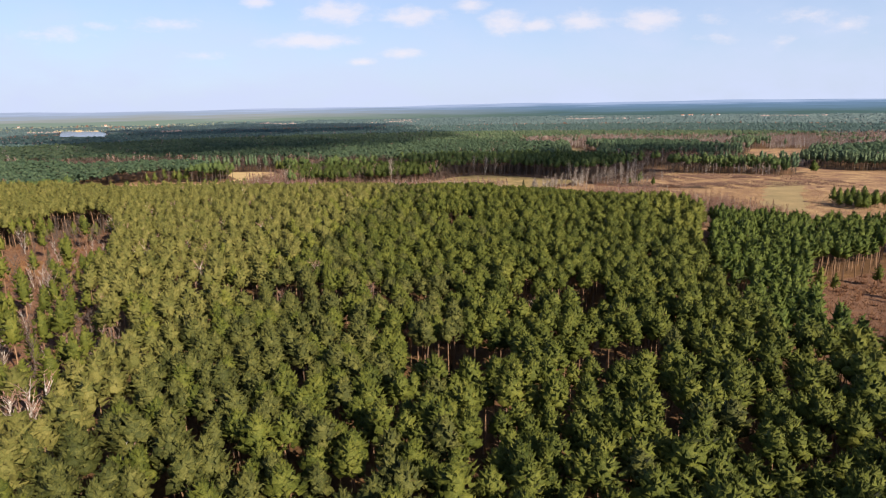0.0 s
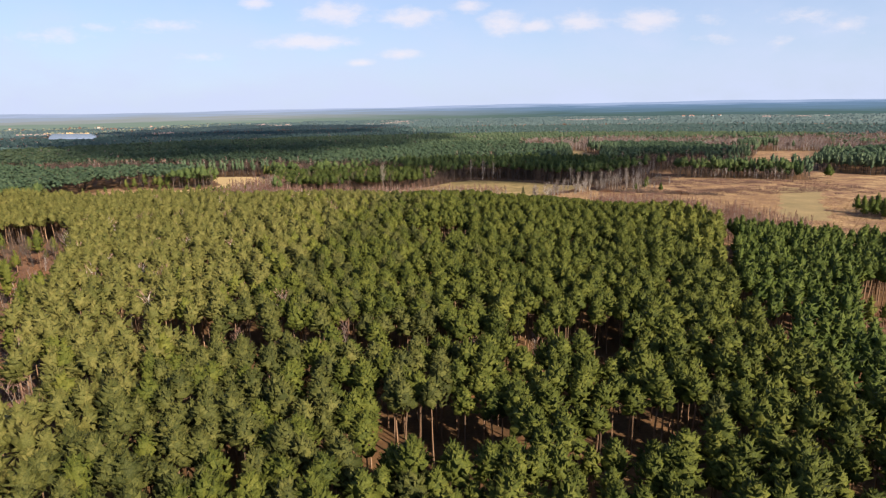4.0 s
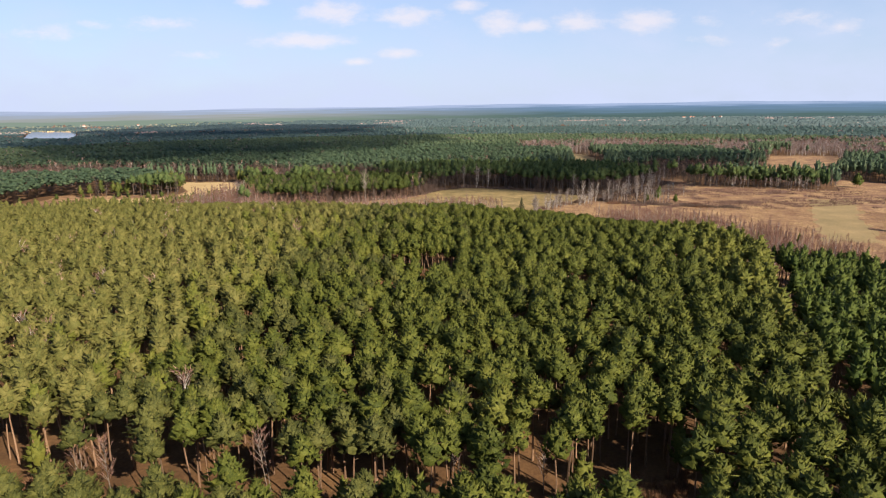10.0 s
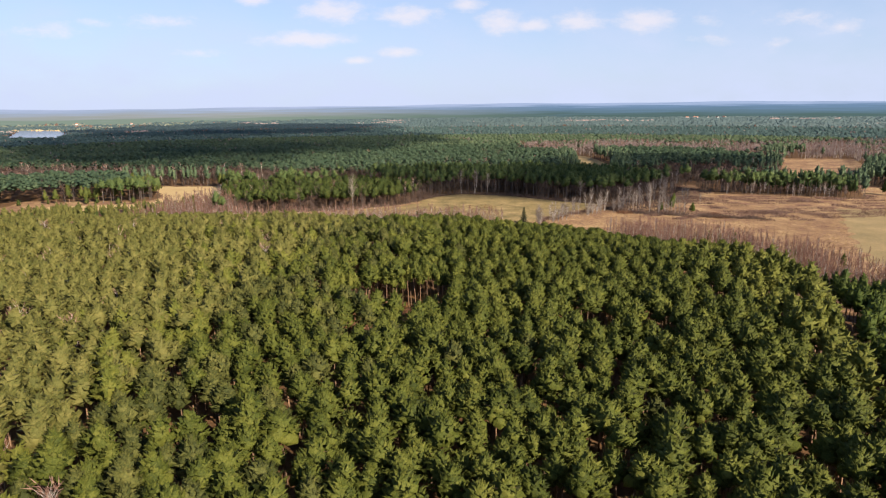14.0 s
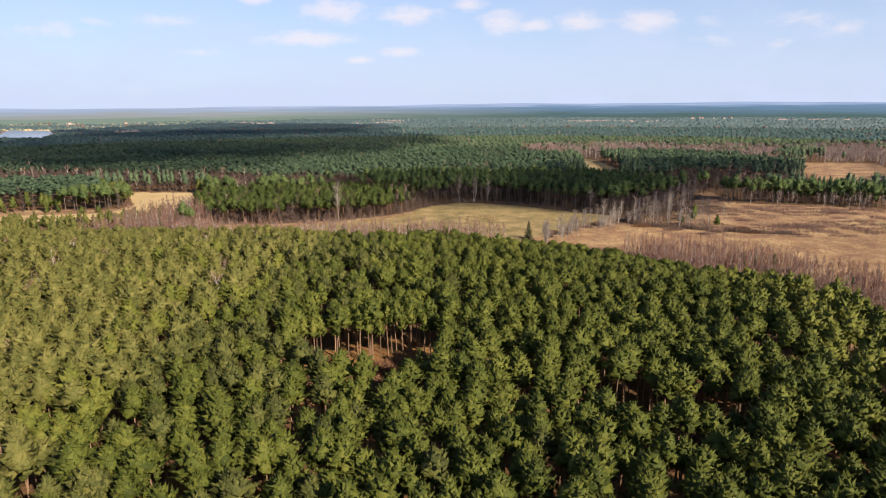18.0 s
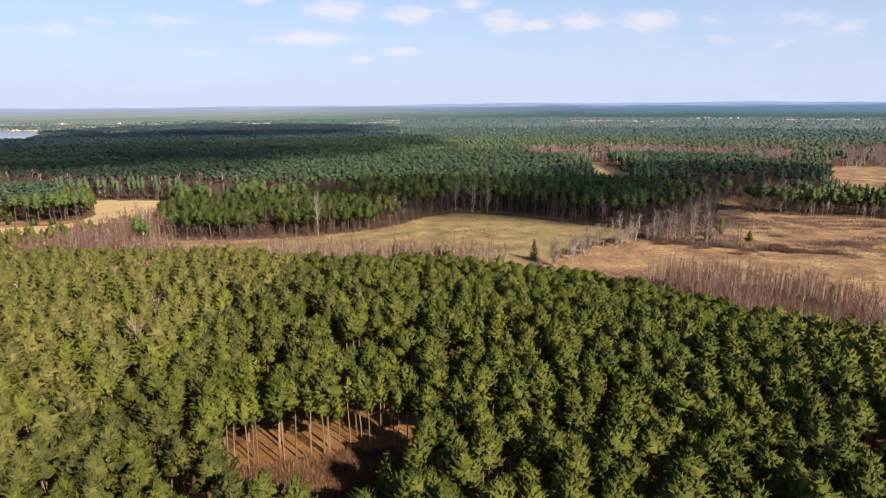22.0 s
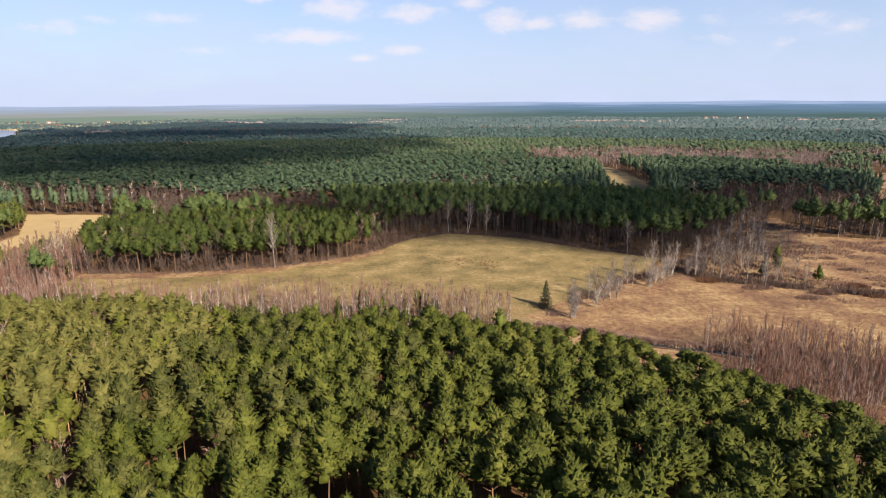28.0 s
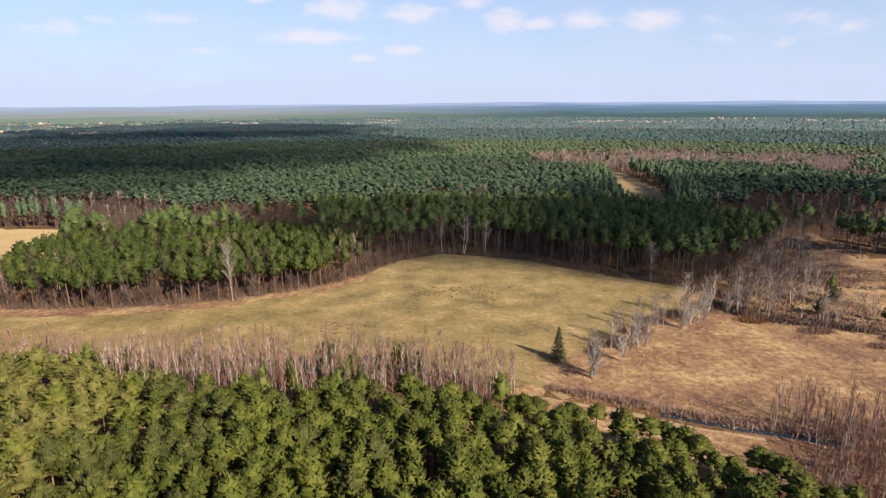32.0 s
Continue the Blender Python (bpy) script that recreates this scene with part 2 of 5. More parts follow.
GRASS_DRY = material("mown meadow", [(0.34, (0.0896, 0.0672, 0.0269)), (0.45, (0.1736, 0.1243, 0.047)), (0.55, (0.2408, 0.1658, 0.0672)), (0.66, (0.3584, 0.2509, 0.1142))], 0.09, 0.7, 0.95, 0.3, 1.5)
GRASS_TAN = material("rough tan grass", [(0.36, (0.125, 0.060, 0.042)), (0.46, (0.188, 0.100, 0.054)), (0.54, (0.270, 0.160, 0.078)), (0.65, (0.40, 0.270, 0.134))], 0.075, 0.6, 0.95, 0.4, 1.4)
HEATH = material("reddish heath", [(0.3, (0.080, 0.037, 0.023)), (0.55, (0.150, 0.076, 0.043)), (0.75, (0.24, 0.140, 0.072))], 0.09, 1.0, 0.95, 0.3, 1.6)
BRACKEN = material("orange-brown bracken", [(0.3, (0.095, 0.042, 0.014)), (0.55, (0.21, 0.100, 0.034)), (0.75, (0.32, 0.185, 0.066))], 0.16, 1.5, 0.95, 0.35, 1.8)
BRUSH_RED = material("reddish brush", [(0.3, (0.10, 0.045, 0.026)), (0.55, (0.18, 0.085, 0.045)), (0.75, (0.26, 0.145, 0.075))], 0.2, 2.0, 0.95, islands=0.3)
# Canopy green greyed and blued: distance haze put into the base colour
NEEDLE_DISTANT_HAZED = material("haze-blued distant conifers", [(0.3, (0.032, 0.0527, 0.0551)), (0.52, (0.0528, 0.0765, 0.076)), (0.72, (0.076, 0.0969, 0.0902))], 0.02, 0.12, 0.7)
GRASS_STRAW = material("straw field", [(0.3, (0.32, 0.215, 0.095)), (0.7, (0.47, 0.33, 0.16))], 0.05, 0.7, 0.95, 0.1, 2.0)
GRASS_GREEN = material("greenish pasture", [(0.3, (0.165, 0.120, 0.054)), (0.55, (0.250, 0.175, 0.080)), (0.75, (0.35, 0.245, 0.12))], 0.06, 0.8, 0.95, 0.12, 2.0)
GRASS_BLADE = material("dry grass blades", [(0.3, (0.26, 0.155, 0.085)), (0.7, (0.47, 0.33, 0.175))], 0.1, 1.5, 0.95, islands=0.3)
BRUSH = material("purple brown brush", [(0.3, (0.13, 0.075, 0.058)), (0.55, (0.22, 0.135, 0.100)), (0.75, (0.32, 0.210, 0.155))], 0.2, 2.0, 0.95, islands=0.3)
SAND = material("sandy track", [(0.3, (0.24, 0.155, 0.085)), (0.7, (0.38, 0.27, 0.155))], 0.2, 2.0, 0.95, 0.05, 4.0)
WATER = material("ditch water", [(0.3, (0.012, 0.018, 0.024)), (0.7, (0.022, 0.030, 0.036))], 0.1, 1.0, 0.06, 0.01, 3.0)
PLASTER = material("white plaster", [(0.3, (0.50, 0.47, 0.43)), (0.7, (0.62, 0.59, 0.55))], 0.2, 2.0, 0.8)
TILES = material("red roof tiles", [(0.3, (0.22, 0.10, 0.07)), (0.7, (0.33, 0.17, 0.12))], 0.3, 2.0, 0.8)
CLOUD = material("cloud", [(0.3, (0.80, 0.80, 0.80)), (0.7, (0.88, 0.88, 0.88))], 0.01, 0.1, 1.0)


def thin_cloud(mat, share):
    """Clouds let part of the sunlight through."""
    t = mat.node_tree
    clear = t.nodes.new("ShaderNodeBsdfTransparent")
    both = t.nodes.new("ShaderNodeMixShader")
    both.inputs[0].default_value = share
    t.links.new(t.nodes["Principled BSDF"].outputs[0], both.inputs[1])
    t.links.new(clear.outputs[0], both.inputs[2])
    t.links.new(both.outputs[0], t.nodes["Material Output"].inputs[0])


# Passes less sun, to deepen the shade behind the meadow
CLOUD_DENSE = material("dense cloud", [(0.3, (0.80, 0.80, 0.80)), (0.7, (0.88, 0.88, 0.88))], 0.01, 0.1, 1.0)
thin_cloud(CLOUD, 0.70)
thin_cloud(CLOUD_DENSE, 0.52)
FARMLAND = material("far fields", [(0.36, (0.065, 0.080, 0.058)), (0.47, (0.105, 0.118, 0.085)), (0.56, (0.15, 0.15, 0.112)), (0.66, (0.21, 0.180, 0.145))], 0.006, 0.05, 0.95)
# Pine crowns farthest out; distance haze is painted into their blue tint
NEEDLE_HAZED = material("haze-blued conifers", [(0.32, (0.0379, 0.0625, 0.0592)), (0.5, (0.0647, 0.0959, 0.085)), (0.7, (0.1026, 0.1294, 0.1082))], 0.14, 4.5, 0.66, 0.16, 5.0, islands=0.2, weight=0.5, crown=0.62)


# ---- mesh tools ----
def solid(name, verts, tris, mats, midx=None, parent=None, label="", dome=None):
    """One mesh object out of arrays of points and triangles."""
    me = bpy.data.meshes.new(name)
    verts, tris = np.asarray(verts, np.float32), np.asarray(tris, np.int32)
    me.vertices.add(len(verts))
    me.vertices.foreach_set("co", verts.ravel())
    me.loops.add(tris.size)
    me.loops.foreach_set("vertex_index", tris.ravel())
    me.polygons.add(len(tris))
    me.polygons.foreach_set("loop_start", np.arange(0, tris.size, tris.shape[1], dtype=np.int32))
    for mat in (mats if isinstance(mats, (list, tuple)) else [mats]):
        me.materials.append(mat)
    if midx is not None:
        me.polygons.foreach_set("material_index", np.asarray(midx, np.int32))
    if dome is not None:
        me.attributes.new("dome", "FLOAT_VECTOR", "POINT").data.foreach_set("vector", np.asarray(dome, np.float32).ravel())
    me.update(calc_edges=True)
    me.shade_flat()
    ob = new(name, me)
    if parent is not None:
        ob.parent = parent
    return tagged(ob, label=label)


def unit(a):
    return a / np.maximum(np.linalg.norm(a, axis=-1, keepdims=True), 1e-9)


def tube(path, radii, sides=5):
    """Points and triangles of a tapered tube along a path."""
    v, f = [], []
    path = np.asarray(path, float)
    for i, (p, r) in enumerate(zip(path, radii)):
        d = unit(path[min(i + 1, len(path) - 1)] - path[max(i - 1, 0)])
        a = unit(np.cross(d, (0.3, 1.0, 0.2)))
        b = np.cross(d, a)
        for k in range(sides):
            w = 2 * math.pi * k / sides
            v.append(p + r * (math.cos(w) * a + math.sin(w) * b))
        if i:
            for k in range(sides):
                q, s = (i - 1) * sides + k, (i - 1) * sides + (k + 1) % sides
                f += [(q, s, s + sides), (q, s + sides, q + sides)]
    return np.array(v), np.array(f)


def gather(pieces):
    """Joins (points, triangles) pairs; returns the joined pair and each triangle's piece."""
    vs, fs, ids, n = [], [], [], 0
    for i, (v, f) in enumerate(pieces):
        vs.append(v)
        fs.append(np.asarray(f) + n)
        ids.append(np.full(len(f), i))
        n += len(v)
    return np.concatenate(vs), np.concatenate(fs), np.concatenate(ids)


def leaves(centres, normals, along, size, rng):
    """A pointed triangle for each leaf spray."""
    n = len(centres)
    t = unit(along - normals * np.sum(along * normals, 1, keepdims=True))
    b = np.cross(normals, t)
    s = size * rng.uniform(0.65, 1.3, (n, 1))
    w = rng.uniform(0.16, 0.34, (n, 1))
    v = np.stack([centres + t * s, centres - t * s * 0.55 + b * s * w, centres - t * s * 0.55 - b * s * w], 1).reshape(-1, 3)
    return v, np.arange(3 * n).reshape(n, 3)


def slivers(starts, ends, width, rng):
    """Thin pointed triangles for twigs and blades."""
    d = unit(ends - starts)
    side = unit(np.cross(d, unit(rng.normal(size=d.shape)))) * np.reshape(width, (-1, 1))
    v = np.stack([starts - side, starts + side, ends], 1).reshape(-1, 3)
    return v, np.arange(len(v)).reshape(-1, 3)


def tufts(centres, axes, wide, long, rng, sides=5):
    """Rounded needle tufts: small many-sided caps that point along their axes."""
    n = len(centres)
    a = unit(np.cross(axes, unit(rng.normal(size=(n, 3)))))
    b = np.cross(axes, a)
    w, h = wide * rng.uniform(0.7, 1.25, (n, 1)), long * rng.uniform(0.7, 1.3, (n, 1))
    ring = []
    for k in range(sides):
        q = 2 * math.pi * k / sides
        ring.append(centres + (a * math.cos(q) + b * math.sin(q)) * w * rng.uniform(0.75, 1.2, (n, 1)) + axes * h * rng.uniform(-0.15, 0.15, (n, 1)))
    tip = centres + axes * h + rng.normal(size=(n, 3)) * wide * 0.15
    v = np.stack([*ring, tip], 1).reshape(-1, 3)
    one = np.array([(k, (k + 1) % sides, sides) for k in range(sides)])
    return v, (one[None] + (np.arange(n) * (sides + 1))[:, None, None]).reshape(-1, 3)


def blob():
    """Points and triangles of a rough ball, open underneath."""
    p = (1 + math.sqrt(5)) / 2
    v = unit(np.array([(0, 1, p), (0, -1, p), (0, 1, -p), (0, -1, -p), (1, p, 0), (-1, p, 0), (1, -p, 0), (-1, -p, 0), (p, 0, 1), (p, 0, -1), (-p, 0, 1), (-p, 0, -1)], float))
    f = np.array([t for t in itertools.combinations(range(12), 3) if max(np.linalg.norm(v[i] - v[j]) for i, j in itertools.combinations(t, 2)) < 1.1])
    f = np.array([(i, j, k) if np.dot(np.cross(v[j] - v[i], v[k] - v[i]), v[i]) > 0 else (i, k, j) for i, j, k in f])
    return v, f[v[f][:, :, 2].mean(1) > -0.5]


BALL, BALL_FACES = blob()


def pine_crown(seed, count, height=16.0, base=0.56, radius=2.9, flat=0.58):
    """Upswept bough tufts, bristling with needle sprays, over an uneven dome with gaps."""
    rng = np.random.default_rng(seed)
    low, span = height * base, height * (1 - base)
    n = int(np.clip(count / 9.5, 12, 108))
    lumps = int(np.clip(count / 90, 3, 9))
    u = (np.arange(n) + rng.uniform(0, 1, n)) / n
    az = np.arange(n) * 2.399 + rng.normal(0, 0.35, n)
    lop = 1 + 0.18 * np.sin(az + rng.uniform(0, 6.3)) + 0.14 * np.sin(2 * az + rng.uniform(0, 6.3)) + 0.10 * np.sin(5 * az + 9 * u)
    dome = np.maximum(0.02, 1 - u ** 2.0) ** flat
    r = radius * lop * np.minimum(1, 0.66 + 1.6 * u) * dome * rng.uniform(0.80, 1.0, n)
    out = np.stack([np.cos(az), np.sin(az), np.zeros(n)], 1)
    tuft = radius * 0.128 * (80 / n) ** 0.5
    foot = out * np.maximum(0, r - tuft * 1.3)[:, None] + np.stack([u * 0, u * 0, low + span * (0.04 + 0.86 * u)], 1)
    axis = unit(out * (1.15 - 0.85 * u)[:, None] + np.array([0, 0, 0.62]) + rng.normal(0, 0.25, (n, 3)))
    reach = tuft * 2.5 * rng.uniform(0.75, 1.3, (n, 1))
    sides = 4
    parts = [tufts(foot - axis * tuft * 0.5, axis, tuft, tuft * 2.6, rng, sides)]
    # needle sprays round each tuft
    m = max(10, count - sides * n - len(BALL_FACES) * (lumps + 1))
    k = np.arange(m) % n
    t = rng.uniform(0.0, 1.05, (m, 1))
    ring = unit(np.cross(axis[k], unit(rng.normal(size=(m, 3)))))
    c = foot[k] + axis[k] * reach[k] * (t - 0.1) + ring * tuft * (1.05 - 0.75 * t) * rng.uniform(0.7, 1.15, (m, 1))
    parts.append(leaves(c, unit(ring + rng.normal(0, 0.5, (m, 3))), unit(axis[k] + ring * 0.75), tuft * 0.78 * (6 * n / m) ** 0.35, rng))
    # solid inner balls in needle colour, added to let no light through
    parts.append((BALL * np.array([radius * 0.50, radius * 0.50, span * 0.38]) + np.array([0, 0, low + span * 0.42]), BALL_FACES))
    for j in range(lumps):
        v, w = (j + 0.5) / lumps, j * 2.399 + rng.uniform(0, 0.6)
        q = radius * 0.50 * (1 - v ** 2.2)
        size = radius * 0.42 * (1.1 - 0.45 * v)
        lump = BALL * np.array([1, 1, 0.7]) * size * rng.uniform(0.75, 1.12, (12, 1))
        parts.append((lump + np.array([q * math.cos(w), q * math.sin(w), low + span * (0.12 + 0.68 * v)]), BALL_FACES))
    return gather(parts)[:2]


def pine_trunk(seed, height=16.0, base=0.5, sides=6, limbs=10, thick=0.17):
    rng = np.random.default_rng(seed)
    bend = rng.normal(0, 0.18, (4, 2))
    zs = np.array([-0.3, height * 0.3, height * 0.6, height * 0.9])
    path = np.column_stack([np.cumsum(bend, 0) - bend[0], zs])
    pieces = [tube(path, [thick * 1.15, thick * 0.9, thick * 0.7, thick * 0.25], sides)]
    for _ in range(limbs):
        z = height * rng.uniform(base - 0.12, 0.86)
        a = rng.uniform(0, 6.28)
        p = np.array([np.interp(z, zs, path[:, 0]), np.interp(z, zs, path[:, 1]), z])
        q = p + np.array([math.cos(a), math.sin(a), 0.35]) * rng.uniform(0.8, 1.9)
        pieces.append(tube([p, q], [0.055, 0.015], 3))
    return gather(pieces)[:2]


def clump_pine(seed, radius, lumps, sprays, height=15.0, base=0.58, trunk=False):
    """A pine seen from afar: a dome of uneven bough clumps with loose sprays."""
    rng = np.random.default_rng(seed)
    f = np.array([(0, 1, 2), (0, 2, 3), (0, 3, 4), (0, 4, 1), (5, 2, 1), (5, 3, 2), (5, 4, 3), (5, 1, 4)])
    ball = np.array([(0, 0, 1), (1, 0, 0), (0, 1, 0), (-1, 0, 0), (0, -1, 0), (0, 0, -1)], float)
    span = height * (1 - base)
    parts, outs, mids = [], [], []
    for k in range(lumps):
        u = (k + rng.uniform(0.2, 0.8)) / lumps
        az = k * 2.399 + rng.normal(0, 0.35)
        r = radius * 0.66 * max(0.0, 1 - u ** 2.0) ** 0.6
        size = radius * (0.62 - 0.16 * u) * (6.0 / lumps) ** 0.35 * rng.uniform(0.85, 1.2)
        out = np.array([math.cos(az), math.sin(az), 0.0])
        c = out * r + np.array([0, 0, height * base + span * (0.22 + 0.60 * u)])
        v = ball * np.array([size, size, size * 0.72]) * rng.uniform(0.75, 1.2, (6, 1))
        w = rng.uniform(0, 1.57)
        v = v @ np.array([(math.cos(w), math.sin(w), 0), (-math.sin(w), math.cos(w), 0), (0, 0, 1)])
        parts.append((v + c, f[:8 if lumps < 3 else 6]))
        outs.append(out + np.array([0, 0, 0.4 + u]))
        mids.append(c)
    if sprays:
        k = np.arange(sprays) % lumps
        way = unit(rng.normal(size=(sprays, 3)) * 0.8 + np.array(outs)[k])
        c = np.array(mids)[k] + way * radius * 0.5 * rng.uniform(0.7, 1.1, (sprays, 1))
        parts.append(leaves(c, unit(way + rng.normal(0, 0.4, (sprays, 3))), unit(way + rng.normal(0, 0.5, (sprays, 3)) + np.array([0, 0, 0.4])), radius * 0.34, rng))
    crown = gather(parts)[:2]
    if not trunk:
        return joined((crown, 0))
    return joined((crown, 0), (tube([(0, 0, -0.3), (0, 0, height * 0.7)], [0.2, 0.12], 3), 1))


def bare_tree(seed, height, twigs, radius, width, thick=0.10, start=0.35, stems=1, lean=0.05, wild=0.55, rise=1.0):
    """A leafless tree: (stems and limbs), (fine twigs)."""
    rng = np.random.default_rng(seed)
    wood, s0, s1 = [], [], []
    for k in range(stems):
        tip = np.array([*rng.normal(0, lean * height + (0.06 * height if stems > 1 else 0), 2), height * rng.uniform(0.85, 1.0)])
        foot = np.array([*rng.normal(0, 0.25 if stems > 1 else 0.0, 2), -0.3])
        knee = foot * 0.5 + tip * 0.5 + np.array([*rng.normal(0, 0.02 * height, 2), 0])
        wood.append(tube([foot, knee, tip], [thick, thick * 0.62, 0.015], 4))
        n = max(4, twigs // (5 * stems))
        t = np.sort(rng.uniform(start, 0.96, n))
        p = np.where(t[:, None] < 0.5, foot + (knee - foot) * (t[:, None] * 2), knee + (tip - knee) * (t[:, None] * 2 - 1))
        a = rng.uniform(0, 6.28, n)
        reach = radius * np.sin(np.clip((1.02 - t) / (1.02 - start), 0, 1) * 2.2 + 0.25) * rng.uniform(0.6, 1.1, n)
        q = p + np.stack([np.cos(a) * reach, np.sin(a) * reach, reach * rise * rng.uniform(1.0, 2.0, n)], 1)
        wood.append(slivers(p, q, np.full(n, width * 1.5), rng))
        m = 5
        w = rng.uniform(0.25, 1.0, (n, m, 1))
        b = (p[:, None] + (q - p)[:, None] * w).reshape(-1, 3)
        d = unit(np.repeat(unit(q - p), m, 0) + rng.normal(0, wild, (n * m, 3)) + np.array([0, 0, 0.35 * rise]))
        s0.append(b)
        s1.append(b + d * rng.uniform(0.10, 0.20, (n * m, 1)) * height * 0.55)
    tw = slivers(np.concatenate(s0), np.concatenate(s1), np.full(sum(map(len, s0)), width), rng)
    return gather(wood)[:2], tw


def spruce_crown(seed, height, radius, count):
    rng = np.random.default_rng(seed)
    u = rng.uniform(0.03, 1, count) ** 1.2
    az = rng.uniform(0, 6.28, count)
    tier = 0.75 + 0.25 * np.sin(u * 40)
    r = radius * (1 - u) * tier * rng.uniform(0.5, 1.0, count) + 0.05
    out = np.stack([np.cos(az), np.sin(az), np.zeros(count)], 1)
    c = out * r[:, None] + np.stack([np.zeros(count), np.zeros(count), u * height], 1)
    nrm = unit(out * 0.6 + np.array([0, 0, 0.7]) + rng.normal(0, 0.4, (count, 3)))
    return leaves(c, nrm, out - np.array([0, 0, 0.35]) + rng.normal(0, 0.2, (count, 3)), 0.46, rng)


def dome_of(v):
    """Outward directions of a crown's rounded surface at its points."""
    low, high = v[:, 2].min(), v[:, 2].max()
    wide = max(0.3, np.percentile(np.hypot(v[:, 0], v[:, 1]), 95))
    mid = low + (high - low) * 0.30
    return unit(v / np.array([wide, wide, high - mid]) ** 2 - np.array([0, 0, mid / (high - mid) ** 2]))


def spread_copies(templates, places, turns, scales, pick):
    """Lays copies of template arrays (points, triangles, material per triangle) at places; one big joined array."""
    vs, fs, ms, ds, n = [], [], [], [], 0
    for i, (v, f, m) in enumerate(templates):
        sel = np.nonzero(pick == i)[0]
        if not len(sel):
            continue
        c, s = np.cos(turns[sel]), np.sin(turns[sel])
        w, h = scales[sel, 0], scales[sel, 1]
        x = (v[None, :, 0] * c[:, None] - v[None, :, 1] * s[:, None]) * w[:, None] + places[sel, 0, None]
        y = (v[None, :, 0] * s[:, None] + v[None, :, 1] * c[:, None]) * w[:, None] + places[sel, 1, None]
        z = v[None, :, 2] * h[:, None]
        vs.append(np.stack([x, y, z], 2).reshape(-1, 3))
        d = np.zeros_like(v)
        leafy = np.unique(f[m == 0])
        d[leafy] = dome_of(v[leafy])
        ds.append(np.stack([d[None, :, 0] * c[:, None] - d[None, :, 1] * s[:, None], d[None, :, 0] * s[:, None] + d[None, :, 1] * c[:, None], np.broadcast_to(d[None, :, 2], x.shape)], 2).reshape(-1, 3))
        fs.append((f[None] + (n + np.arange(len(sel)) * len(v))[:, None, None]).reshape(-1, 3))
        ms.append(np.tile(m, len(sel)))
        n += len(sel) * len(v)
    return np.concatenate(vs), np.concatenate(fs), np.concatenate(ms), np.concatenate(ds)


def joined(*pairs):
    """A template: points, triangles and material numbers, from (pair, number) items."""
    v, f, ids = gather([p for p, _ in pairs])
    return v, f, np.array([k for _, k in pairs])[ids]


def inside(pts, poly):
    x, y = pts[:, 0], pts[:, 1]
    hit = np.zeros(len(pts), bool)
    for (x0, y0), (x1, y1) in zip(poly, poly[1:] + poly[:1]):
        if y0 != y1:
            hit ^= ((y0 > y) != (y1 > y)) & (x < (x1 - x0) * (y - y0) / (y1 - y0) + x0)
    return hit


def to_line(pts, line):
    """Distance of points from a broken line."""
    best = np.full(len(pts), 1e9)
    for a, b in zip(line, line[1:]):
        a, b = np.array(a, float), np.array(b, float)
        t = np.clip(((pts - a) @ (b - a)) / ((b - a) @ (b - a)), 0, 1)
        best = np.minimum(best, np.linalg.norm(pts - a - t[:, None] * (b - a), axis=1))
    return best


def wave(pts, size, seed):
    """Smooth unevenness between about -1 and 1."""
    rng = np.random.default_rng(seed)
    out = np.zeros(len(pts))
    for _ in range(7):
        k = rng.normal(size=2) / size * 2.2
        out += np.sin(pts @ k + rng.uniform(0, 6.28))
    return out / 3.2


# ---- plan ----
MEADOW = [(-110, 468), (-75, 468), (-41, 477), (-12, 493), (8, 527), (26, 540), (45, 534), (61, 527), (89, 503), (113, 489), (100, 470), (89, 458), (72, 441), (57, 428), (40, 405), (-14, 400), (-71, 408), (-98, 428), (-112, 452)]
ROUGH = [(20, 384), (-30, 386), (-130, 398), (-130, 410), (20, 410), (50, 432), (70, 446), (88, 462), (112, 484), (160, 486), (170, 445), (180, 440), (178, 500), (183, 545), (196, 529), (235, 521), (288, 500), (328, 568), (353, 524), (470, 500), (420, 340), (300, 280), (200, 258), (155, 268), (125, 287), (119, 302), (108, 326), (98, 347), (82, 376), (61, 389), (42, 394)]
PASTURE = [(178, 340), (203, 338), (236, 400), (272, 458), (246, 462), (210, 400)]
STRAW = [(-222, 600), (-166, 595), (-140, 552), (-132, 527), (-143, 518), (-154, 508), (-174, 492), (-200, 482), (-240, 480), (-240, 500), (-188, 509), (-180, 519), (-187, 543), (-200, 570)]
WEST_MIX = [(-110, 470), (-114, 446), (-104, 428), (-150, 404), (-260, 404), (-260, 478), (-200, 480), (-174, 490), (-154, 505), (-146, 518), (-138, 522), (-128, 497)]
LAKE = [(-935, 1518), (-817, 1471), (-700, 1300), (-640, 1160), (-735, 1185), (-890, 1440)]
WEST_FIELDS = [(-3000, 1900), (-1500, 1500), (-1010, 1400), (-925, 1450), (-817, 1471), (-733, 1486), (-757, 1743), (-694, 1904), (-492, 2100), (-500, 3000), (-3000, 3000)]
GLADE_FAR = [(168, 862), (188, 850), (190, 800), (188, 739), (172, 683), (150, 606), (130, 592), (132, 640), (148, 720), (158, 790)]
CLEAR_FAR = [(397, 794), (466, 783), (420, 690), (312, 545), (271, 556), (282, 595)]
CLEAR_LEFT = [(-200, 190), (-200, 255), (-195, 290), (-182, 312), (-163, 298), (-140, 255), (-117, 209), (-106, 171), (-90, 152), (-72, 118), (-70, 102), (-88, 100), (-106, 112), (-132, 134), (-165, 162)]
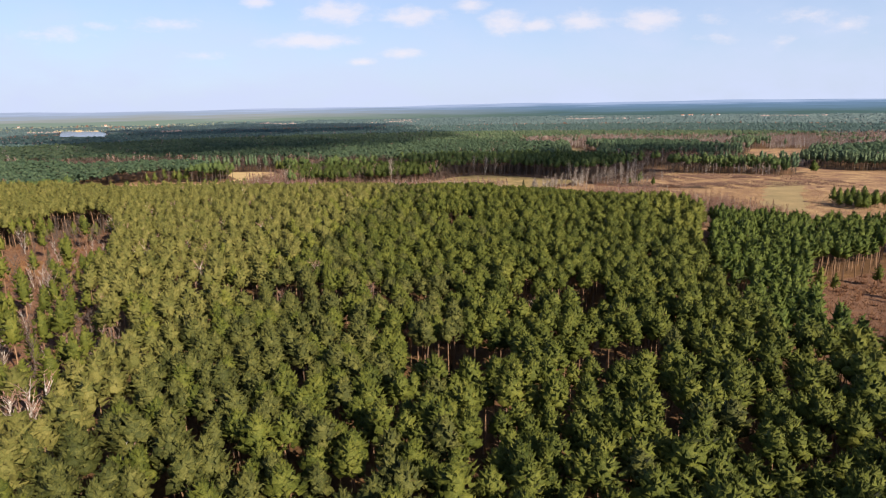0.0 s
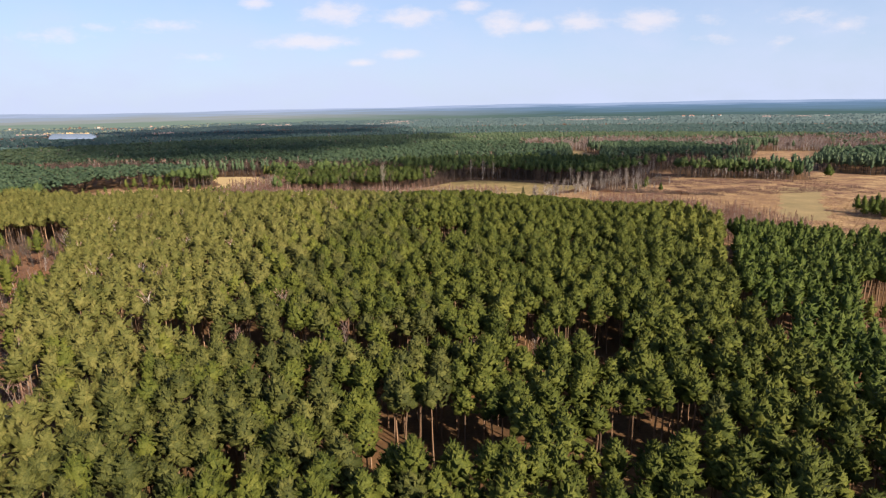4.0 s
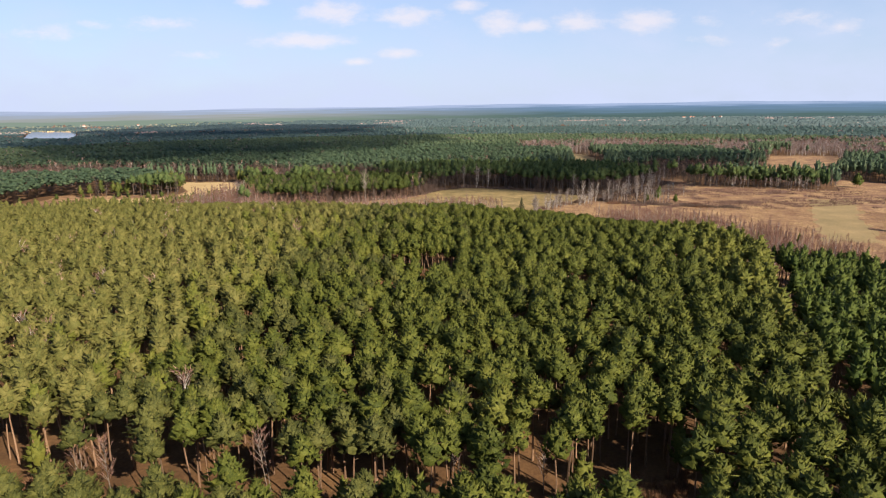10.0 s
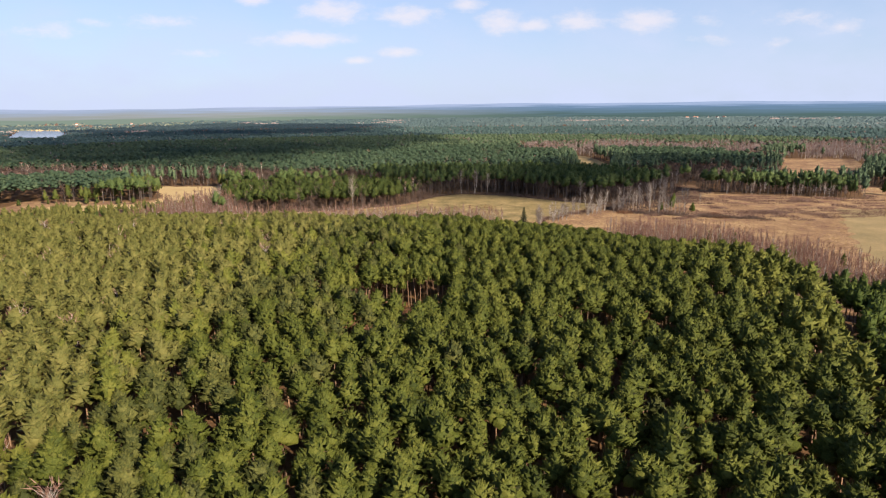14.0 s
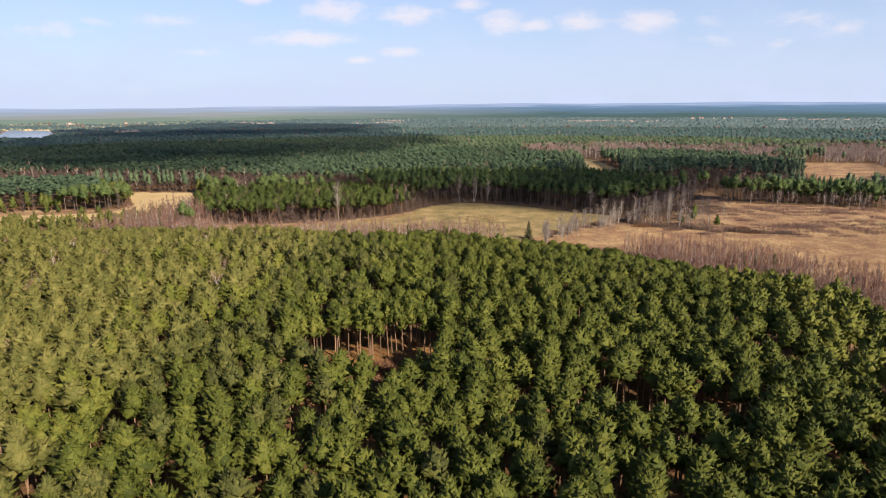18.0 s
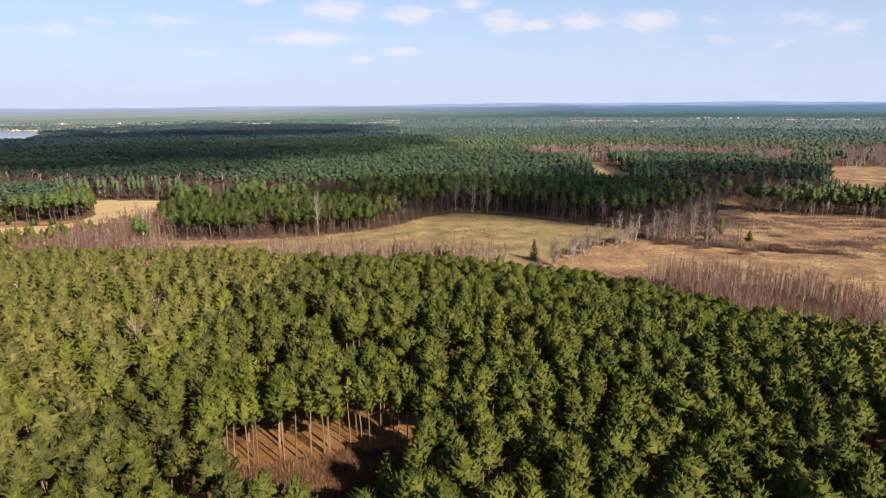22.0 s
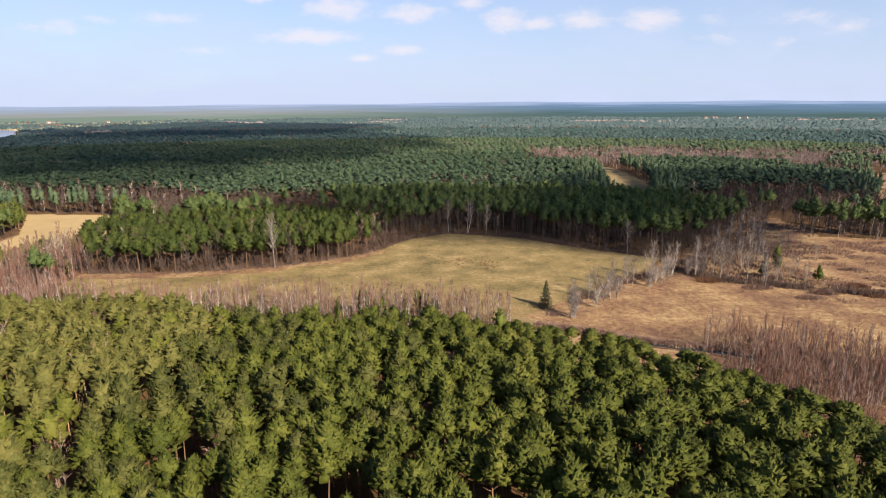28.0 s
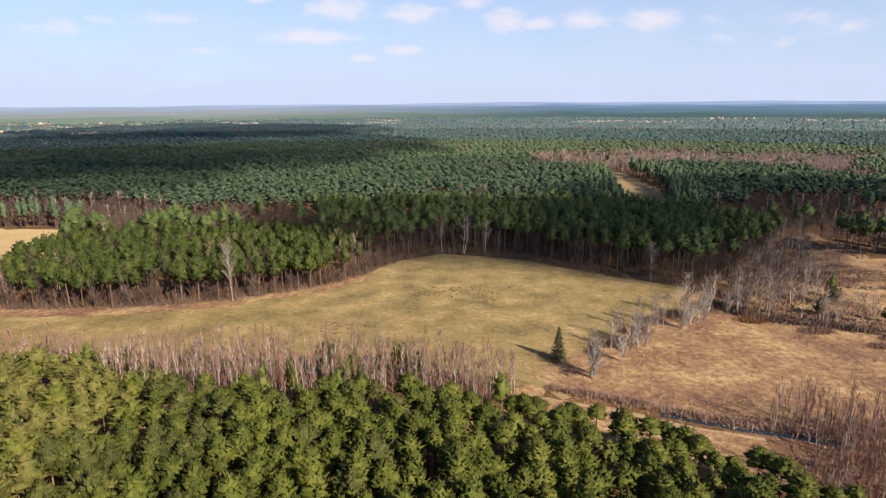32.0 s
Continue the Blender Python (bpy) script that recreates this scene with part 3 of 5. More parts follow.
CLEAR_RIGHT = [(92, 140), (106, 170), (121, 198), (135, 199), (159, 212), (210, 235), (240, 215), (190, 130), (120, 100), (94, 108), (88, 118)]
MID_FLOOR = [(-26, 286), (-16, 298), (-4, 304), (12, 302), (20, 290), (18, 264), (15, 250), (6, 240), (-8, 242), (-16, 262)]
OPEN_MID = [(-20, 281), (-11, 284), (0, 287), (9, 288), (14, 286), (15, 272), (11, 262), (5, 256), (-5, 258), (-13, 268)]
OPEN_RIDE = [(-90, 174), (-78, 170), (-57, 166), (-46, 160), (-38, 157), (-22, 158), (-7, 155), (23, 155), (30, 160), (36, 165), (48, 166), (47, 158), (41, 149), (35, 143), (24, 144), (14, 147), (0, 148), (-20, 150), (-36, 147), (-50, 152), (-66, 159), (-82, 166)]
OPEN_EAST = [(38, 254), (45, 251), (53, 249), (58, 248), (64, 253), (64, 246), (57, 241), (46, 241), (40, 245)]
OPEN_SOUTH = [(-10, 121), (2, 119), (12, 119), (12, 107), (-6, 108)]
OPEN_SOUTH_EAST = [(26, 121), (46, 122), (44, 109), (28, 107)]
OPEN_GAP = [(-37, 206), (-30, 210), (-27, 204), (-31, 196), (-37, 198)]
OPEN_BEND = [(74, 169), (86, 169), (88, 160), (78, 157)]
RIDE = [(74, 150), (88, 200), (112, 255), (122, 282)]
STAND_EDGE = [(-320, 400), (-200, 405), (-140, 412), (-64, 413), (-41, 407), (-22, 403), (27, 400), (42, 397), (62, 388), (82, 373), (101, 355), (111, 334), (121, 306), (125, 286), (150, 262), (185, 244), (260, 215), (400, 180), (400, -90), (-320, -90)]
BIRCH_BELT = [(-104, 416), (-64, 413), (-41, 407), (-22, 403), (27, 401), (42, 403), (44, 414), (16, 421), (-14, 424), (-45, 423), (-70, 424), (-104, 436)]
RED_BIRCH = [(85, 378), (91, 397), (100, 400), (125, 390), (140, 378), (162, 340), (172, 300), (150, 274), (130, 288), (121, 304), (110, 327), (100, 348)]
GROVE = [(-130, 468), (-75, 465), (-41, 474), (-14, 489), (-2, 503), (8, 530), (0, 548), (-60, 556), (-130, 545), (-152, 515), (-150, 485)]
EAST_WOOD = [(114, 466), (124, 456), (137, 451), (149, 446), (154, 452), (148, 466), (160, 497), (176, 533), (196, 566), (186, 566), (160, 532), (138, 506), (118, 484)]
EAST_GROVE = [(228, 536), (286, 503), (300, 535), (270, 552), (236, 558)]
CLUMP = [(224, 342), (228, 356), (244, 362), (256, 350), (248, 338), (234, 334)]
WEST_TAN = [(-215, 222), (-186, 218), (-166, 214), (-148, 222), (-142, 236), (-158, 244), (-178, 246), (-215, 246)]
OPENS = [MEADOW, ROUGH, STRAW, GLADE_FAR, CLEAR_FAR, CLEAR_LEFT, CLEAR_RIGHT, OPEN_MID, OPEN_RIDE, OPEN_EAST, OPEN_SOUTH, OPEN_SOUTH_EAST, OPEN_GAP, OPEN_BEND]
PATH_A, PATH_B = np.array([0.0, 0.0]), np.array([27.6, 287.0])


def near_path(pts):
    return to_line(pts, [tuple(PATH_A), tuple(PATH_B), (38.0, 385.0)])


def in_view(pts, extra=0.0):
    """Whether a place lies in the wedge ahead of the start or of the end of the flight."""
    ok = np.zeros(len(pts), bool)
    for k in (0.0, 0.33, 0.66, 1.0):
        p = pts - (PATH_A + k * (PATH_B - PATH_A))
        ok |= (np.abs(p[:, 0]) < 0.80 * p[:, 1] + 26 + extra) & (p[:, 1] > 28)
    return ok


def jitter_grid(x0, x1, y0, y1, step, seed, loose=0.47):
    """Uneven rows of places, turned against the axes."""
    rng = np.random.default_rng(seed)
    c, s = math.cos(0.42), math.sin(0.42)
    mx, my, half = (x0 + x1) / 2, (y0 + y1) / 2, math.hypot(x1 - x0, y1 - y0) / 2
    xs, ys = np.meshgrid(np.arange(-half, half, step), np.arange(-half, half, step))
    pts = np.column_stack([mx + xs.ravel() * c - ys.ravel() * s, my + xs.ravel() * s + ys.ravel() * c])
    pts = pts[(pts[:, 0] > x0) & (pts[:, 0] < x1) & (pts[:, 1] > y0) & (pts[:, 1] < y1)]
    return pts + rng.uniform(-loose, loose, pts.shape) * step


def outline(poly, step=4.0, rough=1.6, seed=0):
    """A polygon's edge with more points, made uneven."""
    pts = []
    for (x0, y0), (x1, y1) in zip(poly, poly[1:] + poly[:1]):
        n = max(1, int(math.hypot(x1 - x0, y1 - y0) / step))
        pts += [(x0 + (x1 - x0) * k / n, y0 + (y1 - y0) * k / n) for k in range(n)]
    p = np.array(pts)
    return p + np.column_stack([wave(p, 9, seed), wave(p, 9, seed + 1)]) * rough


# ---- ground and setting ----
def sheet(name, poly, z, mat, label, rough=1.6):
    me = bpy.data.meshes.new(name)
    p = outline(poly, rough=rough, seed=len(poly))
    me.from_pydata([(x, y, z) for x, y in p], [], [list(range(len(p)))])
    me.materials.append(mat)
    ob = new(name, me)
    if me.polygons[0].normal.z < 0:
        me.flip_normals()
    return tagged(ob, label, "ground", kind="structure")


def build_ground():
    n, r = 96, 2490.0
    ring = [(r * math.cos(6.28318 * k / n), 150 + r * math.sin(6.28318 * k / n), 0.0) for k in range(n)]
    me = bpy.data.meshes.new("ground")
    me.from_pydata(ring, [], [list(range(n))])
    me.materials.append(LITTER)
    tagged(new("ground", me), "brown forest floor of pine litter under the trees", "ground", kind="structure")
    sheet("meadow", MEADOW, 0.04, GRASS_DRY, "mown yellow-green meadow between birch belt and wood")
    sheet("rough_meadow", ROUGH, 0.03, GRASS_TAN, "rough tan winter grass beside a ditch")
    sheet("pasture", PASTURE, 0.06, GRASS_GREEN, "greenish mown strip in the tan grassland", 3.0)
    sheet("straw_field", STRAW, 0.05, GRASS_STRAW, "pale straw-coloured field between woods")
    sheet("far_glade", GLADE_FAR, 0.05, GRASS_GREEN, "narrow grassy glade in the far forest")
    sheet("far_clearing", CLEAR_FAR, 0.05, GRASS_TAN, "brown grassy clearing in the far forest")
    sheet("west_clearing", CLEAR_LEFT, 0.03, HEATH, "tan grassy clearing with birches in the pine wood")
    sheet("west_strip", WEST_TAN, 0.05, BRACKEN, "orange-tan dry grass in the western clearing")
    sheet("east_clearing", CLEAR_RIGHT, 0.03, HEATH, "reddish-brown felled clearing at the pine wood")


build_ground()
sheet("rough_meadow", [(138, 470), (186, 436), (206, 552), (206, 578), (180, 568), (160, 540), (124, 500)], 0.02, GRASS_TAN, "rough tan grass behind the eastern birches")
sheet("scrub_floor", WEST_MIX, 0.06, HEATH, "reddish-brown scrub floor under young birches and pines")
sheet("hollow_floor", [(-270, 430), (-160, 430), (-140, 470), (-130, 500), (-140, 556), (-160, 572), (-186, 545), (-187, 524), (-200, 520), (-270, 524)], 0.045, GRASS_TAN, "rough tan grass round the straw field")
# Scrub floor whose dark brown also stands for shade between the birches
sheet("belt_floor", BIRCH_BELT, 0.07, HEATH, "reddish-brown scrub floor, darkened for shade under the birch belt")
sheet("thicket_floor", RED_BIRCH, 0.07, HEATH, "reddish-brown scrub floor under birch saplings")
sheet("glade_floor", MID_FLOOR, 0.03, BRACKEN, "orange-brown bracken floor of a forest glade")
sheet("glade_floor", OPEN_RIDE, 0.03, BRACKEN, "orange-brown bracken floor of a forest ride")


def build_backdrop():
    """The hazy far country beyond the forest, a ring round everything. Its haze is painted and glows."""
    m = bpy.data.materials.new("painted haze")
    m.use_nodes = True
    t = m.node_tree
    t.nodes.clear()
    geo = t.nodes.new("ShaderNodeNewGeometry")
    split = wire(t, geo, t.nodes.new("ShaderNodeSeparateXYZ"))
    flat = t.nodes.new("ShaderNodeVectorMath")
    flat.operation = "MULTIPLY"
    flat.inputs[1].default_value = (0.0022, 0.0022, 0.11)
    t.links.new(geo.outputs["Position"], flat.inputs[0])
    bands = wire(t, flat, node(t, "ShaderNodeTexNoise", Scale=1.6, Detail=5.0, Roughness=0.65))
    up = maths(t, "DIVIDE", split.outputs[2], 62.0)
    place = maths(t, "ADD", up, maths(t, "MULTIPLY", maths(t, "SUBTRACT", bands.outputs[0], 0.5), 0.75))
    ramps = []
    # painted haze, brighter upward: paler ramp for the west, bluer for the east
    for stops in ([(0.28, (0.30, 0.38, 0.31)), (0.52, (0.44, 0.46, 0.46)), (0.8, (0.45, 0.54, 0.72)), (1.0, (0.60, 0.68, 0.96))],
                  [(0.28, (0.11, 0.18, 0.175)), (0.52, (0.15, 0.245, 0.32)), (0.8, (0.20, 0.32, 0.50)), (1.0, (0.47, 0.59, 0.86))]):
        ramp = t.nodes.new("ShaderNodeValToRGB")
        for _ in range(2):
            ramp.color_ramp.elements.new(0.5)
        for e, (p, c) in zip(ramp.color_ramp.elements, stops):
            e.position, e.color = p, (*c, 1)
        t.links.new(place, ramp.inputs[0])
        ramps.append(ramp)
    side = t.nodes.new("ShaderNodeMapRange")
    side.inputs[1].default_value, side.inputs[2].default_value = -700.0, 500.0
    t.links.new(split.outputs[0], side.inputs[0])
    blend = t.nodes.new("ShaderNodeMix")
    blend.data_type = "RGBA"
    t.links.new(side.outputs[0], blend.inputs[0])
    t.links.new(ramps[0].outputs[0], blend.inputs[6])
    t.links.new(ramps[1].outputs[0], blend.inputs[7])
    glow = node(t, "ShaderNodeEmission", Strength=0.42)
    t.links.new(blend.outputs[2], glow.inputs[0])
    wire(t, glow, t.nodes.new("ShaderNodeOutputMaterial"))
    n, r = 360, 2480.0
    v, f = [], []
    for k in range(n):
        a = 6.28318 * k / n
        x, y = r * math.sin(a), 150 + r * math.cos(a)
        top = 61 + 3.0 * math.sin(a * 5 + 1.0) + 1.6 * math.sin(a * 17) + 0.9 * math.sin(a * 41 + 2) + 4.5 * math.exp(-((a - 0.55) / 0.35) ** 2)
        v += [(x, y, -6), (x, y, top)]
        j = (k + 1) % n
        f += [(2 * k, 2 * j, 2 * j + 1), (2 * k, 2 * j + 1, 2 * k + 1)]
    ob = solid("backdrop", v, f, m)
    tagged(ob, "glowing backdrop painted as hazy blue far woods and hills", "backdrop", kind="structure")


build_backdrop()


def build_lake():
    p = outline(LAKE, 20, 6, 4)
    me = bpy.data.meshes.new("lake")
    me.from_pydata([(x, y, 14.0) for x, y in p], [], [list(range(len(p)))])
    me.materials.append(WATER)
    tagged(new("lake", me), "pale lake shining far off behind the forest", "lake", kind="structure")


build_lake()


# ---- far canopy ----
def build_far_canopy():
    rng = np.random.default_rng(5)
    cx, cy = PATH_B
    rows = [1236.0]
    while rows[-1] < 2170:
        rows.append(rows[-1] + 3.6 + (rows[-1] - 1236) * 0.007)
    cols = 760
    az = np.linspace(-0.86, 0.86, cols)
    rr, aa = np.meshgrid(rows, az, indexing="ij")
    aa = aa + rng.uniform(-0.0008, 0.0008, aa.shape)
    rr = rr + rng.uniform(-1.3, 1.3, rr.shape)
    x, y = cx + rr * np.sin(aa), cy + rr * np.cos(aa)
    pts = np.column_stack([x.ravel(), y.ravel()])
    z = 10.5 + rng.uniform(0, 1, len(pts)) ** 1.5 * 7.0 + 1.5 * wave(pts, 90, 3)
    west = inside(pts, WEST_FIELDS)
    copse = wave(pts * np.array([0.5, 1.3]), 90, 9) > 0.15
    z = np.where(rr.ravel() < 1243, 0.5, z)
    field = west & ~copse
    gap = inside(pts, GLADE_FAR) | inside(pts, CLEAR_FAR)
    lake = inside(pts, LAKE)
    beach = west & (to_line(pts, [(-935, 1518), (-817, 1471), (-760, 1480)]) < 22)
    z = np.where(field, 9.5, z)
    z = np.where(gap | lake, -2.0, z)
    red = ((wave(pts * np.array([0.6, 1.4]), 120, 12) > 1.1)) & ~west
    idx = np.arange(len(pts)).reshape(rr.shape)
    a, b, c, d = idx[:-1, :-1].ravel(), idx[:-1, 1:].ravel(), idx[1:, 1:].ravel(), idx[1:, :-1].ravel()
    tris = np.concatenate([np.column_stack([a, c, b]), np.column_stack([a, d, c])])
    first = tris[:, 0]
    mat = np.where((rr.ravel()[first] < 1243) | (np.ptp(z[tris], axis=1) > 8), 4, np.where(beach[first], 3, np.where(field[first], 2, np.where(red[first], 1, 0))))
    # first colour carries the painted haze of the far canopy
    ob = solid("far_forest", np.column_stack([pts, z]), tris, [NEEDLE_DISTANT_HAZED, BARE_FAR, FARMLAND, GRASS_BLADE, TWIG_BROWN], mat)
    tagged(ob, "dense dark green forest canopy to the horizon, haze painted in", "forest", kind="stuff")


build_far_canopy()


# ---- trees: templates ----
def pine_template(seed, count, needle=0, height=16.0, base=0.52, radius=2.9, limbs=2, sides=4):
    return joined((pine_crown(seed, count, height, base, radius), needle), (pine_trunk(seed, height, base, sides, limbs), 1))


def bare_template(seed, height, twigs, radius, width, brown=False, **more):
    wood, tw = bare_tree(seed, height, twigs, radius, width, **more)
    return joined((tw, 0), (wood, 0 if brown else 1))


def growth(pts):
    """The stand gets lower towards its north edge."""
    d = to_line(pts, STAND_EDGE[1:11])
    least = np.where(pts[:, 0] > 30, 0.50, 0.66)
    return np.clip(least + (1 - least) * d / 50.0, 0.5, 1.0)


def lay(name, templates, pts, mats, seed, low, high, label, category, wide=0.12, grown=False):
    rng = np.random.default_rng(seed)
    n = len(pts)
    h = rng.uniform(low, high, n) * (growth(pts) if grown else 1.0)
    w = h / (growth(pts) ** 0.7 if grown else 1.0)
    scales = np.column_stack([w * rng.uniform(1 - wide, 1 + wide, n), h])
    v, f, m, d = spread_copies(templates, pts, rng.uniform(0, 6.28, n), scales, rng.integers(0, len(templates), n))
    return tagged(solid(name, v, f, mats, m, dome=d if "needles" in mats[0].name or "conifers" in mats[0].name else None), label, category, kind="stuff")


# ---- the pine stand under the flight ----
FOREST_BIRCHES = [(-22, 352), (-40, 346), (-62, 350), (-75, 338), (-98, 352), (-112, 330), (-128, 345), (-34, 330), (-90, 300), (-106, 306), (-120, 300), (-20, 300), (-60, 388), (-4, 362), (-78, 133), (-84, 128), (-72, 126), (-96, 165), (-104, 176), (-88, 150), (-134, 200), (-140, 215), (-128, 190), (-52, 165), (-46, 163), (-20, 162), (10, 164), (24, 162), (-12, 330), (30, 340)]
LEAFLESS = jitter_grid(-300, -30, 60, 400, 12.0, 28)
LEAFLESS = LEAFLESS[inside(LEAFLESS, STAND_EDGE) & (wave(LEAFLESS, 26, 29) > 0.0) & (np.random.default_rng(29).uniform(size=len(LEAFLESS)) < np.clip((-LEAFLESS[:, 0] - 20) / 110, 0.05, 0.85))]
for poly in OPENS:
    LEAFLESS = LEAFLESS[~inside(LEAFLESS, poly)]


def stand_points():
    a = jitter_grid(-300, 260, 24, 416, 4.45, 21, 0.42)
    more = jitter_grid(-300, 130, 300, 412, 7.0, 26)
    a = np.concatenate([a, more[growth(more) < 0.93]])
    ok = inside(a, STAND_EDGE)
    for poly in OPENS:
        ok &= ~inside(a, poly) | ((a[:, 1] > 372) & (a[:, 0] < 60) & (a[:, 1] < np.interp(a[:, 0], [-64, -41, -10, 27], [414, 403, 397, 396])))
    for p in np.concatenate([LEAFLESS, np.array(FOREST_BIRCHES, float)]):
        ok &= np.hypot(*(a - p).T) > 3.1
    ok &= (to_line(a, RIDE) > 2.4) & (wave(a, 7, 61) > -1.05)
    return a[ok]


STAND = stand_points()
EAST_SIDE = STAND[:, 0] > np.interp(STAND[:, 1], [150, 200, 255, 282], [74, 88, 112, 122])
EAST_SIDE &= STAND[:, 1] > 120
CLOSE = near_path(STAND)
axis_x = STAND[:, 1] * 27.6 / 287.0
is_thing = (np.abs(STAND[:, 0] - axis_x - 2) < 5.2) & (STAND[:, 1] > 66) & ~EAST_SIDE
thing_at = STAND[is_thing]


def build_pine_things():
    protos = []
    for k in range(6):
        root = new("pine_tree")
        h, base, rad = 16.0, (0.64, 0.66, 0.64, 0.62, 0.66, 0.63)[k], (3.0, 2.7, 3.2, 3.1, 2.7, 2.9)[k]
        tv, tf = pine_trunk(300 + k, h, base, 7, 14)
        solid("trunk", tv, tf, BARK_PINE, parent=root, label="orange-brown bare pine trunk")
        cv, cf = pine_crown(300 + k, 1050, h, base, rad)
        solid("crown", cv, cf, NEEDLE, parent=root, dome=dome_of(cv))
        tagged(root, "tall scots pine with rounded olive-green crown and bare trunk", "pine tree", "pines of the stand")
        protos.append(root)
    rng = np.random.default_rng(77)
    for i, (x, y) in enumerate(thing_at):
        g = float(growth(np.array([[x, y]]))[0])
        w = rng.uniform(0.86, 1.08)
        s = w * g
        w *= g ** 0.3
        m = pose(x, y, 0, 0, 0, rng.uniform(0, 360))
        if i < 6:
            protos[i].matrix_basis = m
            protos[i].scale = (w, w, s)
        else:
            ob = copy_thing(protos[rng.integers(0, 6)], m)
            ob.scale = (w * rng.uniform(0.9, 1.1), w * rng.uniform(0.9, 1.1), s)


build_pine_things()

rest = STAND[~is_thing]
rest_close, rest_east = CLOSE[~is_thing], EAST_SIDE[~is_thing]
seen = in_view(rest)
near = (rest_close < 66) & seen & ~rest_east
far = (rest_close >= 66) & seen & ~rest_east
# Western crowns, seen down-sun, take the needle colour brightened for sunlight
west = rest[:, 0] < -30 + 22 * wave(rest, 40, 66) + np.random.default_rng(67).normal(0, 28, len(rest))
shapes = [((3.0, 2.7, 3.2, 2.8, 3.3, 2.6, 3.0)[k], (0.64, 0.67, 0.64, 0.63, 0.65, 0.66, 0.62)[k]) for k in range(7)]
close_pines = [pine_template(40 + k, 780, radius=r, base=b) for k, (r, b) in enumerate(shapes)]
side_pines = [pine_template(60 + k, 370, radius=r, base=b, limbs=0, sides=3) for k, (r, b) in enumerate(shapes)]
for pines, where, seed in ((close_pines, near, 1), (side_pines, far, 2)):
    lay("pine_stand", pines, rest[where & ~west], [NEEDLE, BARK_PINE], seed, 0.86, 1.08, "dense scots pine stand with olive-green crowns", "pine wood", grown=True)
    lay("pine_stand", pines, rest[where & west], [NEEDLE_WEST_LIT, BARK_PINE], seed + 40, 0.86, 1.08, "dense scots pine stand, olive crowns coloured lighter as if sunlit", "pine wood", grown=True)
lay("pine_stand", [pine_template(70 + k, 30, limbs=0, sides=3) for k in range(3)], rest[~seen & ~rest_east], [NEEDLE, BARK_PINE], 3, 0.86, 1.10, "dense scots pine stand with olive-green crowns", "pine wood", grown=True)
lay("alder_wood", [bare_template(960 + k, 14.5, 190, 2.5, 0.07, thick=0.11, start=0.25, stems=1 + k % 2) for k in range(6)], LEAFLESS, [TWIG_RED, BARK_BIRCH], 30, 0.8, 1.12, "leafless reddish birches and alders among the pines", "bare wood", grown=True)
young = jitter_grid(70, 260, 120, 300, 3.6, 22)
ok = inside(young, STAND_EDGE) & (young[:, 0] > np.interp(young[:, 1], [120, 150, 200, 255, 282], [66, 74, 88, 112, 122]) + 1.8)
for poly in OPENS:
    ok &= ~inside(young, poly)
young = young[ok]
lay("young_pine_stand", [pine_template(80 + k, 230, radius=2.3, height=14.0, base=0.58, limbs=0, sides=3) for k in range(6)], young[in_view(young)], [NEEDLE_YOUNG, BARK_PINE], 4, 0.88, 1.1,
    "close-set younger pines with fresh green crowns", "pine wood")


edge_rng = np.random.default_rng(31)
along_edge = np.concatenate([np.linspace((a[0], a[1] + 0.5), (b[0], b[1] + 0.5), 5)[:-1] for a, b in zip(OPEN_MID[:4], OPEN_MID[1:5])])
along_edge = along_edge + edge_rng.uniform(-1.3, 1.3, along_edge.shape) * np.array([0.6, 1.0])
slim = []
for k in range(4):
    root = new("slim_pine")
    solid("trunk", *pine_trunk(330 + k, 15.0, 0.66, 6, 4, 0.14), BARK_PINE, parent=root, label="slim orange-brown trunk")
    cv, cf = pine_crown(330 + k, 520, 15.0, 0.62, 1.9)
    solid("crown", cv, cf, NEEDLE, parent=root, dome=dome_of(cv))
    slim.append(tagged(root, "slim scots pine with a long bare trunk at the glade", "pine tree", "pines at the glade's edge"))
for i, (x, y) in enumerate(along_edge):
    ob = slim[i] if i < 4 else copy_thing(slim[edge_rng.integers(0, 4)], pose(0, 0, 0))
    ob.matrix_basis = pose(x, y, 0, 0, 0, edge_rng.uniform(0, 360))
    h = edge_rng.uniform(0.78, 1.05)
    ob.scale = (h, h, h)
inner = jitter_grid(-205, 240, 95, 315, 6.2, 23)
pick = np.random.default_rng(24).uniform(size=len(inner))
ok = np.zeros(len(inner), bool)
for poly, share in ((OPEN_MID, 0.22), (OPEN_RIDE, 0.5), (OPEN_EAST, 0.2), (CLEAR_LEFT, 0.08), (CLEAR_RIGHT, 0.05)):
    ok |= inside(inner, poly) & (pick < share)
lay("scattered_pine", [pine_template(95 + k, 420, height=9.0, base=0.25, radius=2.0) for k in range(5)], inner[ok], [NEEDLE, BARK_PINE], 5, 0.45, 1.35, "small pines growing in the openings", "pine wood")
south = jitter_grid(-215, -60, 100, 315, 5.2, 25)
south = south[inside(south, CLEAR_LEFT) & ~inside(south, WEST_TAN)]
kind = np.random.default_rng(27).uniform(size=len(south))
lower = south[:, 1] < 214 + (south[:, 0] + 100) * -0.12
tall = (lower & (kind < 0.34)) | (~lower & (kind < 0.10))
lay("pine_group", [pine_template(90 + k, 420, radius=2.7, base=0.42) for k in range(4)], south[tall], [NEEDLE, BARK_PINE], 7, 0.7, 1.05, "full-crowned pines in the western clearing", "pine wood")
